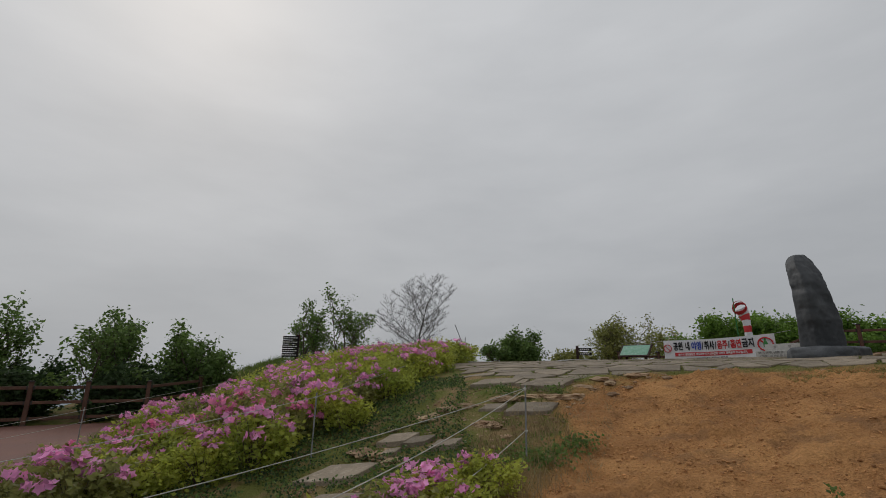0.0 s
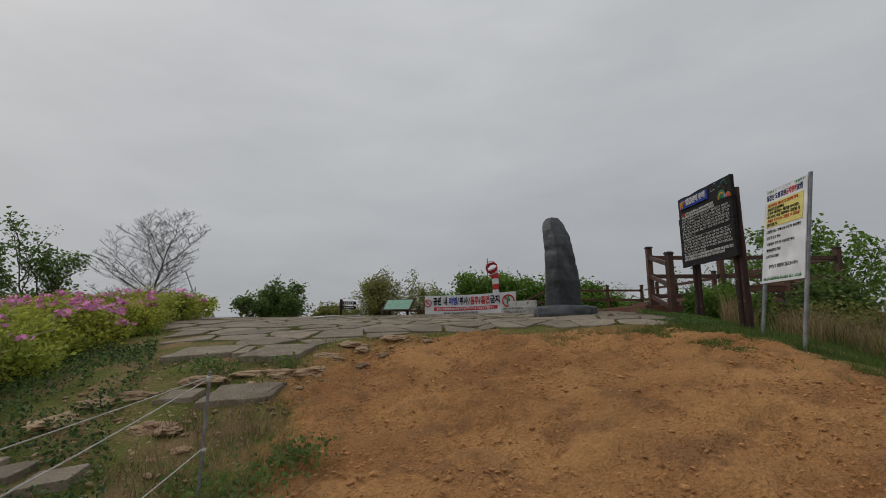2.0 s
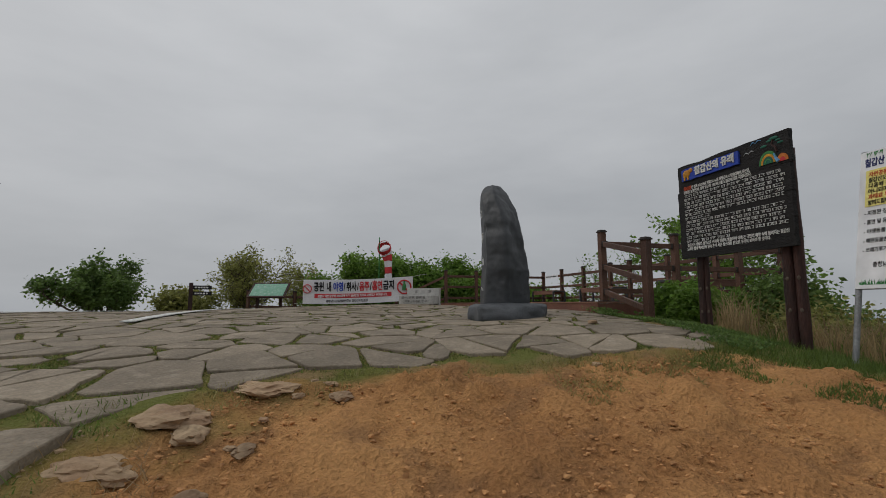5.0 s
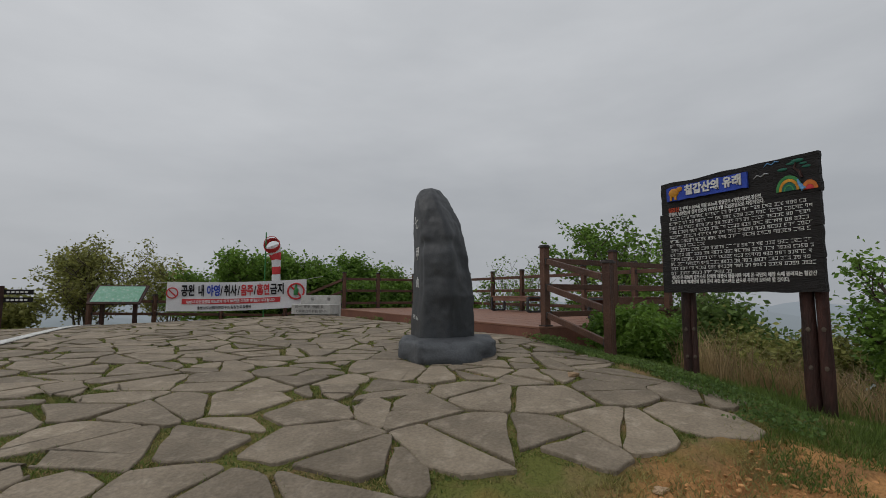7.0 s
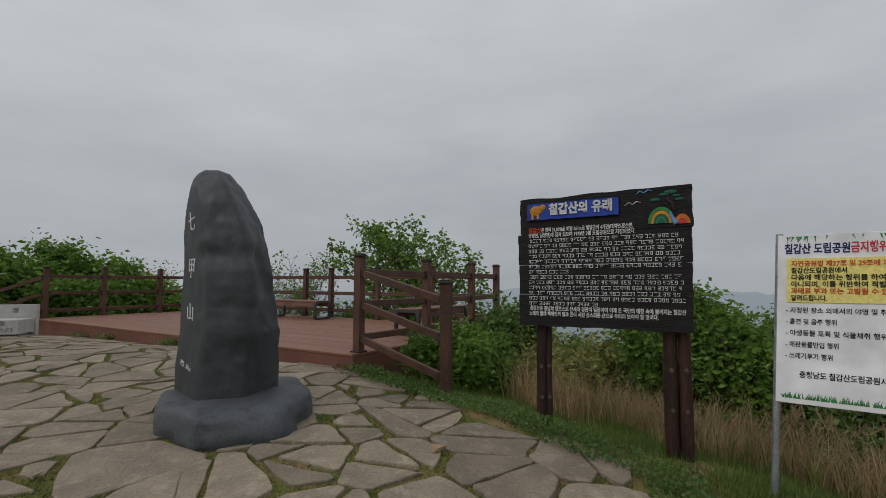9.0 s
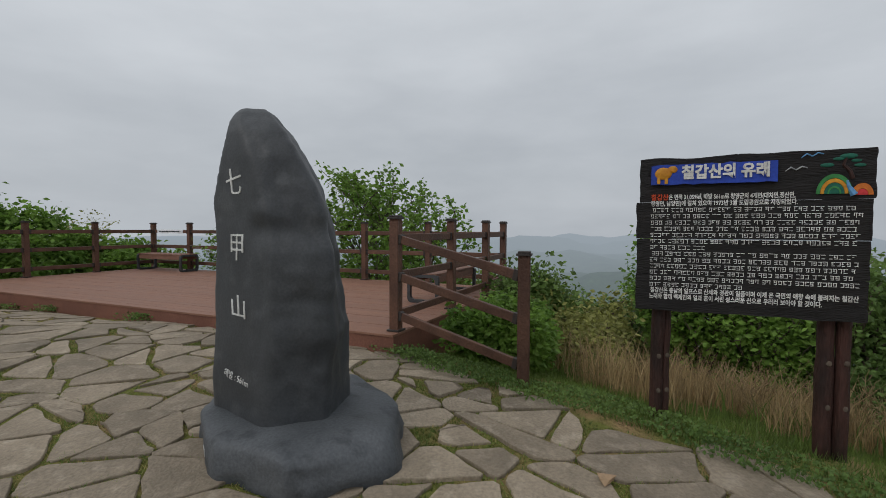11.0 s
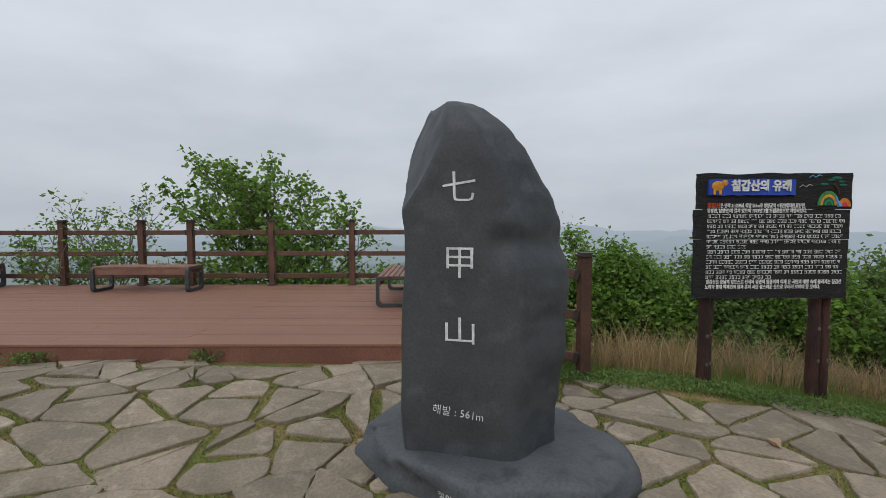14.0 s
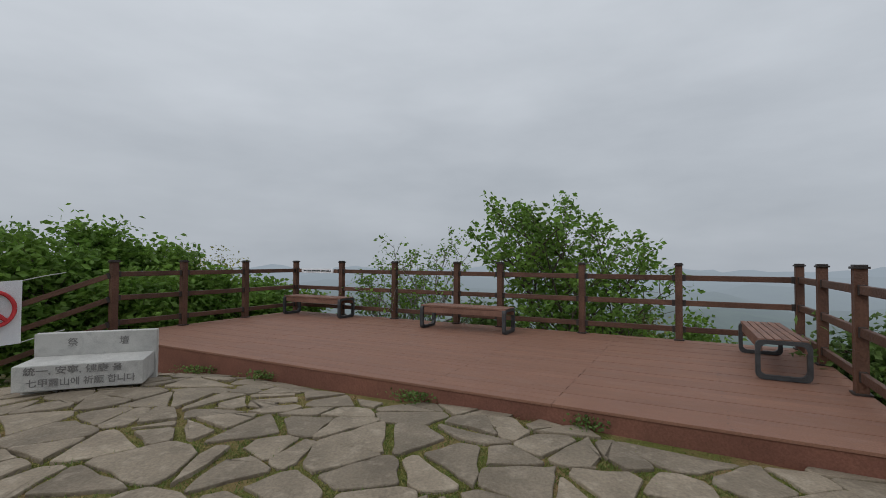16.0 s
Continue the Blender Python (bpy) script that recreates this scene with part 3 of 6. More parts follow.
def summit_stone():
    ob = thing("summit_stone", pose(STONE_AT.x, STONE_AT.y, 0, 0, 0, STONE_TURN), "tall dark grey summit stone with white carved characters on rock", "monument")
    sec = section(100)
    lo, hi = Vector((min(p.x for p in sec), min(p.y for p in sec))), Vector((max(p.x for p in sec), max(p.y for p in sec)))
    bm = bmesh.new()
    rings = []
    zs = [0.22 + 0.02 * k for k in range(94)] + [2.095, 2.11, 2.125, 2.14, 2.152, 2.162, 2.17]
    for z in zs:
        l, r, f, b = lerp_table(SHAPE, z)
        ring = []
        for p in sec:
            u, v = (p.x - lo.x) / (hi.x - lo.x), (p.y - lo.y) / (hi.y - lo.y)
            x, y = l + (r - l) * u, 0.92 * (f + (b - f) * v)
            side = max(0.0, min(1.0, (y - 0.92 * f - 0.04) / 0.12))
            d = 0.04 * noise.noise((x * 2.3, y * 2.3, z * 1.3)) * (0.25 + side) + 0.012 * noise.noise((x * 7, y * 7, z * 5)) * (0.35 + side) + 0.006 * noise.noise((x * 15, y * 15, z * 13)) * (0.3 + side) + 0.002 * noise.noise((x * 26, y * 26, z * 26))
            d -= 0.035 * math.exp(-((z - 1.42) / 0.09) ** 2 - ((x - 0.42) / 0.14) ** 2)
            d -= 0.06 * math.exp(-((z - 1.3) / 0.22) ** 4 - ((x - 0.36) / 0.17) ** 2 - ((y - 0.33) / 0.14) ** 4)
            # a hollow with a ledge over it beside the characters
            d -= 0.03 * math.exp(-((z - 1.43) / 0.07) ** 2 - ((x - 0.2) / 0.07) ** 2 - ((y + 0.2) / 0.16) ** 2)
            d += 0.01 * math.exp(-((z - 1.53) / 0.05) ** 2 - ((x - 0.22) / 0.09) ** 2 - ((y + 0.2) / 0.16) ** 2)
            d -= 0.018 * math.exp(-((z - 1.05) / 0.28) ** 2 - ((x - 0.22) / 0.05) ** 2 - ((y + 0.2) / 0.14) ** 2)
            d += 0.008 * math.exp(-((z - 0.78) / 0.12) ** 2 - ((x - 0.45) / 0.15) ** 2)
            c = Vector(((l + r) / 2, 0.46 * (f + b)))
            o = (Vector((x, y)) - c)
            o = o * (1 + d / max(0.12, o.length))
            q = Vector((c.x + o.x, c.y + o.y, z))
            over = (q - CUT_AT).dot(CUT_N) + 0.012 * noise.noise((q.x * 6, q.y * 6, z * 6))
            over -= 0.14 * max(0.0, z - 1.98)
            if over > 0:
                q -= CUT_N * over
            ring.append(bm.verts.new(q))
        rings.append(ring)
    n = len(sec)
    for a, b in zip(rings, rings[1:]):
        for k in range(n):
            bm.faces.new((a[k], a[(k + 1) % n], b[(k + 1) % n], b[k]))
    bm.faces.new(rings[-1])
    bmesh.ops.recalc_face_normals(bm, faces=bm.faces)
    body = part("stone_body", bm, DARK_STONE, ob, smooth=True)
    base = bmesh.new()
    outline = []
    rim = [(7.52, 10.1), (7.05, 9.74), (6.78, 9.3), (7.04, 8.73), (7.6, 8.74), (8.22, 9.12), (8.3, 9.68), (7.94, 10.13)]
    m = len(rim)
    for i in range(m):
        a, b, c = (Vector(rim[(i + k) % m]) for k in (0, 1, 2))
        for k in range(18):
            t = k / 18
            w0, w1, w2 = (1 - t) ** 2, 11 * t * (1 - t), t ** 2
            outline.append((a.lerp(b, 0.5) * w0 + b * w1 + b.lerp(c, 0.5) * w2) / (w0 + w1 + w2))
    rings = []
    turn = Matrix.Rotation(-radians(STONE_TURN), 2)
    mid = sum(outline, Vector((0, 0))) / len(outline)
    for z, s in ((-0.05, 0.97), (0.02, 0.98), (0.07, 1.0), (0.12, 1.01), (0.16, 1.01), (0.2, 1.0), (0.225, 0.995), (0.25, 0.985), (0.27, 0.965), (0.285, 0.93), (0.297, 0.86), (0.305, 0.72), (0.315, 0.5), (0.32, 0.25)):
        ring = []
        for p in outline:
            q = mid + (p - mid) * s
            d = 0.08 * noise.noise((q.x * 2.1, q.y * 2.1, z * 3)) - 0.13 * max(0.0, noise.noise((q.x * 5, q.y * 5, z * 8)) - 0.12) * (1 if 0.05 < z < 0.3 else 0.2) + 0.012 * noise.noise((q.x * 15, q.y * 15, z * 16))
            q = q + (q - mid).normalized() * d * (1 if s > 0.8 else 0.3)
            w = turn @ (q - STONE_AT)
            ring.append(base.verts.new((w.x, w.y, z + (0.02 * noise.noise((q.x * 4, q.y * 4, 2)) if z > 0.15 else 0))))
        rings.append(ring)
    n = len(outline)
    for a, b in zip(rings, rings[1:]):
        for k in range(n):
            base.faces.new((a[k], a[(k + 1) % n], b[(k + 1) % n], b[k]))
    base.faces.new(rings[-1])
    bmesh.ops.recalc_face_normals(base, faces=base.faces)
    plinth = part("rock_base", base, PLINTH, ob, "rough grey rock base", smooth=True)
    bpy.context.view_layer.update()
    face = Matrix(((1, 0, 0, 0), (0, 0, -1, -0.5), (0, 1, 0, 0), (0, 0, 0, 1)))
    for word, z, x, h, wd in (("七", 1.70, -0.035, 0.175, 0.17), ("甲", 1.315, -0.035, 0.185, 0.14), ("山", 0.955, -0.035, 0.155, 0.155), ("해발 : 561m", 0.53, -0.04, 0.056, 0.27)):
        lt = lettering("carved_character" if len(word) == 1 else "carved_line", word, h, face @ pose(x, z, 0, 0, 0, 0 if len(word) == 1 else -5), WHITE_PAINT, ob, 0.01, "white carved lettering", wd, -0.001)
        for v in lt.data.vertices:
            ok, hit, *_ = body.ray_cast(Vector((v.co.x, -0.9, v.co.z)), Vector((0, 1, 0)))
            if ok:
                v.co.y = hit.y + (-0.005 if v.co.y < -0.5 else 0.008)
    lt = lettering("carved_line", "청양군", 0.055, face @ pose(-0.02, 0.17, 0), WHITE_PAINT, ob, 0.01, "small white lettering on the base", 0.14)
    for v in lt.data.vertices:
        ok, hit, *_ = plinth.ray_cast(Vector((v.co.x, -1.6, v.co.z)), Vector((0, 1, 0)))
        if ok:
            v.co.y = hit.y + (-0.003 if v.co.y < -0.5 else 0.006)
    return ob


stone = summit_stone()


# ---- story board ----
def story_board():
    a, b = Vector((7.99, 7.01)), Vector((7.41, 5.76))
    across = (b - a).normalized()
    turn = math.degrees(math.atan2(across.y, across.x))
    wide = (b - a).length
    zb, zt = 0.84, 1.955
    ob = thing("story_board", pose(a.x, a.y, 0, 0, 0, turn), "charred black timber board with painted story on two dark log legs", "information board")
    rng = random.Random(4)
    rows_z = [zb, zb + 0.27, zb + 0.53, zb + 0.80, zt]
    for k in range(4):
        bm = bmesh.new()
        top, bot, n = [], [], 28
        lo_off, hi_off = rng.uniform(-0.012, 0.012), rng.uniform(-0.012, 0.012)
        loops = []
        for yy in (0.0, 0.05):
            loop = []
            for i in range(n + 1):
                x = lo_off + (wide + hi_off - lo_off) * i / n
                loop.append((x, yy, rows_z[k] + 0.002 + (0.014 * noise.noise((x * 5, 3.1, 0)) if k == 0 else 0)))
            for i in range(7):
                z = rows_z[k] + (rows_z[k + 1] - rows_z[k]) * (i + 0.5) / 7
                loop.append((wide + hi_off + 0.012 * noise.noise((z * 11, k, 5)), yy, z))
            for i in range(n, -1, -1):
                x = lo_off + (wide + hi_off - lo_off) * i / n
                loop.append((x, yy, rows_z[k + 1] - 0.002 + ((0.016 * noise.noise((x * 4, 1.1, 0)) + 0.012 * (x / wide)) if k == 3 else 0)))
            for i in range(6, -1, -1):
                z = rows_z[k] + (rows_z[k + 1] - rows_z[k]) * (i + 0.5) / 7
                loop.append((lo_off + 0.012 * noise.noise((z * 11, k, 8)), yy, z))
            loops.append([bm.verts.new(p) for p in loop])
        m = len(loops[0])
        bm.faces.new(loops[0])
        bm.faces.new(loops[1][::-1])
        for i in range(m):
            bm.faces.new((loops[0][i], loops[1][i], loops[1][(i + 1) % m], loops[0][(i + 1) % m]))
        bmesh.ops.recalc_face_normals(bm, faces=bm.faces)
        part("board", bm, BOARD, ob)
    for x, y, r, top in ((0.155, 0.115, 0.05, 1.72), (0.215, 0.13, 0.03, 1.66), (1.19, 0.118, 0.055, 1.76), (1.29, 0.125, 0.048, 1.8)):
        wx, wy = a.x + across.x * x, a.y + across.y * x
        g = G(wx, wy) - 0.1
        pts = [(x + 0.008 * noise.noise((k, x * 3, 0)), y, g + (top - g) * k / 12) for k in range(13)]
        leg = part("leg", tube(pts, [r - 0.0005 * k + 0.006 * noise.noise((k * 1.3, x * 9, 2)) for k in range(13)], 12), LEG, ob, "dark reddish log leg", smooth=True)
        for kz in (0.28, 0.55):
            bm = bmesh.new()
            bmesh.ops.create_icosphere(bm, subdivisions=2, radius=0.017, matrix=pose(x + 0.012, y - r + 0.005, g + (0.9 - g) * kz + 0.12 * x) @ Matrix.Diagonal((1, 0.5, 1.2, 1)))
            part("knot", bm, BARK, leg, "pale branch knot")
    front = Matrix(((1, 0, 0, 0), (0, 0, -1, -0.004), (0, 1, 0, 0), (0, 0, 0, 1)))
    plate = bmesh.new()
    loop = [(0.085 + 0.775 * i / 14, 1.765 + 0.012 * noise.noise((i * 0.9, 0, 0))) for i in range(15)] + [(0.86 - 0.775 * i / 14, 1.915 + 0.012 * noise.noise((i * 0.9, 7, 0)) - 0.008) for i in range(15)]
    loops = [[plate.verts.new((x, yy, z)) for x, z in loop] for yy in (-0.022, 0.0)]
    plate.faces.new(loops[0])
    for i in range(30):
        plate.faces.new((loops[0][i], loops[1][i], loops[1][(i + 1) % 30], loops[0][(i + 1) % 30]))
    bmesh.ops.recalc_face_normals(plate, faces=plate.faces)
    part("title_plate", plate, BLUE, ob, "blue wavy title plate")
    lettering("title", "칠갑산의 유래", 0.105, front @ pose(0.55, 1.842, 0.022), WHITE_PAINT, ob, 0.012, "white title lettering", 0.53, 0.004)
    em = bmesh.new()
    for cx, cz, r in ((0.165, 1.845, 0.045), (0.225, 1.872, 0.026)):
        bmesh.ops.create_uvsphere(em, u_segments=12, v_segments=8, radius=r, matrix=pose(cx, -0.024, cz) @ Matrix.Diagonal((1.25, 0.35, 1, 1)))
    for cx in (0.135, 0.185):
        add_box(em, (0.022, 0.012, 0.06), pose(cx, -0.026, 1.80), 0.004)
    part("emblem", em, GOLD, ob, "golden carved emblem")
    lettering("heading_word", "칠갑산", 0.048, front @ pose(0.145, 1.672, 0), ORANGE_RED, ob, 0.004, "orange-red first word", 0.115, 0.0012)
    rng = random.Random(9)
    known = {0: ("은 면적 31,059㎢, 해발 561m로 청양군의 4개면(대치면,정산면,", 0.205, 0.965), 1: ("장평면, 남양면)에 걸쳐 있으며 1973년 3월 도립공원으로 지정되었다.", 0.088, 0.98),
             15: ("칠갑산은 충남의 알프스로 산세와 경관이 일품이며 이제 온 국민의 애창 속에 불려지는 칠갑산", 0.095, 1.32), 16: ("노래와 함께 백제인의 얼과 혼이 서린 성스러운 산으로 우러러 보아야 할 것이다.", 0.088, 1.13)}
    for k in range(17):
        z = 1.672 - k * 0.0455
        if k in known:
            text, x0, x1 = known[k]
            lettering("text_line", text, 0.043, front @ pose((x0 + x1) / 2, z, 0), WHITE_PAINT, ob, 0.003, "", x1 - x0, 0.0011)
            continue
        x, x1 = (0.1 if k in (2, 9) else 0.088), {8: 0.46, 14: 0.70}.get(k, 1.32)
        bm = bmesh.new()
        while x < x1 - 0.03:
            for _ in range(rng.choice((2, 3, 3, 4, 5))):
                if x > x1 - 0.02:
                    break
                w, h = rng.uniform(0.020, 0.025), rng.uniform(0.026, 0.031)
                th = 0.0042
                add_box(bm, (w, 0.003, th), pose(x + w / 2, -0.005, z + h / 2 - th / 2))
                if rng.random() < 0.75:
                    add_box(bm, (w * rng.uniform(0.6, 1), 0.003, th), pose(x + w / 2, -0.005, z - h / 2 + th / 2))
                if rng.random() < 0.7:
                    add_box(bm, (th * 0.9, 0.003, h), pose(x + w * rng.uniform(0.7, 0.9), -0.0055, z))
                if rng.random() < 0.5:
                    add_box(bm, (w * 0.5, 0.003, th * 0.9), pose(x + w * 0.3, -0.005, z))
                if rng.random() < 0.4:
                    add_box(bm, (th * 0.9, 0.003, h * 0.6), pose(x + w * 0.2, -0.0055, z + 0.004))
                x += w + 0.004
            x += 0.014
        part("text_line", bm, WHITE_PAINT, ob)
    for mat_, cx, cz, r0, r1 in ((GREEN_PAINT, 1.17, 1.675, 0.075, 0.095), (GOLD, 1.17, 1.675, 0.055, 0.073), (TEAL_PAINT, 1.17, 1.675, 0.0, 0.053), (GREEN_PAINT, 1.17, 1.675, 0.028, 0.036), (ORANGE, 1.315, 1.665, 0.03, 0.055), (RED, 1.315, 1.665, 0.0, 0.028)):
        bm = bmesh.new()
        up = 1.35
        outer = [(cx + r1 * math.cos(math.pi * i / 16), cz + up * r1 * math.sin(math.pi * i / 16)) for i in range(17)]
        inner = [(cx + r0 * math.cos(math.pi * i / 16), cz + up * r0 * math.sin(math.pi * i / 16)) for i in range(17)]
        yy = -0.008 if r0 != 0.028 else -0.011
        o = [bm.verts.new((x, yy, z)) for x, z in outer]
        q = [bm.verts.new((x, yy, z)) for x, z in inner]
        for i in range(16):
            bm.faces.new((o[i], o[i + 1], q[i + 1], q[i]))
        bmesh.ops.remove_doubles(bm, verts=bm.verts, dist=1e-5)
        ext = bmesh.ops.extrude_face_region(bm, geom=list(bm.faces))
        bmesh.ops.translate(bm, verts=[v for v in ext["geom"] if isinstance(v, bmesh.types.BMVert)], vec=(0, 0.008, 0))
        part("painted_arch", bm, mat_, ob, "painted arched shape")
    part("painted_stream", tube([(1.235, -0.004, 1.76), (1.245, -0.004, 1.72), (1.262, -0.004, 1.69), (1.275, -0.004, 1.668)], [0.008, 0.013, 0.018, 0.022], 6), SKYBLUE, ob, "pale blue painted stream")
    part("painted_trunk", tube([(1.265, -0.002, 1.77), (1.25, -0.002, 1.82), (1.215, -0.002, 1.86), (1.23, -0.002, 1.91)], [0.013, 0.012, 0.01, 0.006], 6), LEG, ob, "brown painted pine trunk")
    for cx, cz, w in ((1.13, 1.862, 0.06), (1.3, 1.855, 0.05), (1.24, 1.915, 0.075), (1.19, 1.90, 0.05), (1.28, 1.885, 0.045)):
        bm = bmesh.new()
        bmesh.ops.create_uvsphere(bm, u_segments=10, v_segments=6, radius=w / 2, matrix=pose(cx, -0.002, cz) @ Matrix.Diagonal((1.3, 0.2, 0.45, 1)))
        part("painted_foliage", bm, TEAL_PAINT, ob, "green painted pine tuft")
    for cx, cz in ((0.965, 1.845), (1.05, 1.93)):
        part("painted_cloud", tube([(cx - 0.06, -0.002, cz - 0.012), (cx - 0.03, -0.002, cz + 0.012), (cx, -0.002, cz - 0.006), (cx + 0.03, -0.002, cz + 0.015), (cx + 0.06, -0.002, cz + 0.005)], [0.003, 0.006, 0.005, 0.006, 0.003], 5), STEEL if cz < 1.9 else SKYBLUE, ob, "painted cloud line")


story_board()


# ---- notice board on steel tubes ----
def notice_board():
    a, b = Vector((7.17, 5.385)), Vector((6.818, 4.755))
    across = (b - a).normalized()
    turn = math.degrees(math.atan2(across.y, across.x))
    wide = 0.72
    g0, g1 = G(a.x, a.y), G(b.x, b.y)
    m = pose(a.x, a.y, 0, 0, 0, turn)
    lean = Matrix(((1, 0, 0.055, 0), (0, 1, 0.115, 0), (0, 0, 1, 0), (0, 0, 0, 1)))
    ob = thing("notice_board", m, "white park notice panel on two galvanised steel tubes, leaning", "sign")

    def put(name, bm, material, label=""):
        me = mesh_of(bm, name)
        me.transform(lean)
        return part(name, me, material, ob, label)
    put("pole", tube([(0, 0, g0 - 0.15), (0, 0, 1.56)], 0.022, 12), STEEL, "steel tube leg")
    put("pole", tube([(wide, 0, g1 - 0.15), (wide, 0, 1.57)], 0.022, 12), STEEL, "steel tube leg")
    put("crossbar", tube([(0, 0, 0.43), (wide, 0, 0.43)], 0.014, 8), STEEL)
    put("crossbar", tube([(0, 0, 1.53), (wide, 0, 1.53)], 0.014, 8), STEEL)
    put("panel", box((wide + 0.012, 0.012, 1.125), pose(wide / 2, -0.028, 0.985), 0.003), WHITE_PANEL, "white printed panel")
    put("yellow_panel", box((wide - 0.09, 0.006, 0.30), pose(wide / 2, -0.037, 1.235), 0.002), YELLOW, "yellow text block")
    front = lean @ Matrix(((1, 0, 0, 0), (0, 0, -1, -0.0355), (0, 1, 0, 0), (0, 0, 0, 1)))
    lettering("heading", "칠갑산 도립공원", 0.075, front @ pose(0.205, 1.445, 0), NAVY, ob, 0.003, "", 0.345, 0.002)
    lettering("heading", "금지행위", 0.078, front @ pose(0.47, 1.447, 0), RED, ob, 0.003, "red word in the heading", 0.175, 0.002)
    lettering("heading", "알림", 0.075, front @ pose(0.612, 1.447, 0), NAVY, ob, 0.003, "", 0.095, 0.002)
    for text, z, x0, x1, mt in (("자연공원법 제27조 및 29조에 의해", 1.345, 0.07, 0.6, ORANGE_RED), ("칠갑산도립공원에서", 1.298, 0.07, 0.36, BLACK), ("다음에 해당하는 행위를 하여서는", 1.252, 0.07, 0.62, BLACK), ("아니되며, 이를 위반하여 적발될 시", 1.206, 0.07, 0.63, BLACK), ("과태료 부과 또는 고발될 수 있음을", 1.16, 0.07, 0.63, ORANGE_RED), ("알려드립니다.", 1.113, 0.07, 0.26, BLACK)):
        lettering("notice_line", text, 0.043, front @ pose((x0 + x1) / 2, z, 0.007), mt, ob, 0.002, "", x1 - x0, 0.0008)
    for text, z, x1 in (("- 지정된 장소 외에서의 야영 및 취사행위", 1.03, 0.65), ("- 흡연 및 음주 행위", 0.955, 0.31), ("- 야생동물 포획 및 식물채취 행위", 0.88, 0.55), ("- 애완동물반입 행위", 0.805, 0.32), ("- 쓰레기투기 행위", 0.73, 0.29)):
        lettering("notice_line", text, 0.042, front @ pose((0.045 + x1) / 2, z, 0), BLACK, ob, 0.002, "", x1 - 0.045, 0.0006)
    lettering("notice_line", "충청남도 칠갑산도립공원사무소", 0.048, front @ pose(0.37, 0.61, 0), BLACK, ob, 0.002, "", 0.5, 0.0008)
    rng = random.Random(12)
    for z0, up, n in ((0.455, 1, 120), (1.535, -1, 60)):
        bm = bmesh.new()
        for k in range(n):
            x = 0.03 + (wide - 0.06) * rng.random()
            if up < 0 and 0.15 < x < 0.52 and rng.random() < 0.8:
                continue
            h = up * rng.uniform(0.02, 0.05)
            s = rng.uniform(-0.02, 0.02)
            f = [bm.verts.new(v) for v in ((x - 0.005, -0.0355, z0), (x + 0.005, -0.0355, z0), (x + s, -0.0365, z0 + h))]
            bm.faces.new(f)
        tagged(put("printed_grass", bm, GREEN_PAINT, "printed green grass border"), kind="stuff")


notice_board()


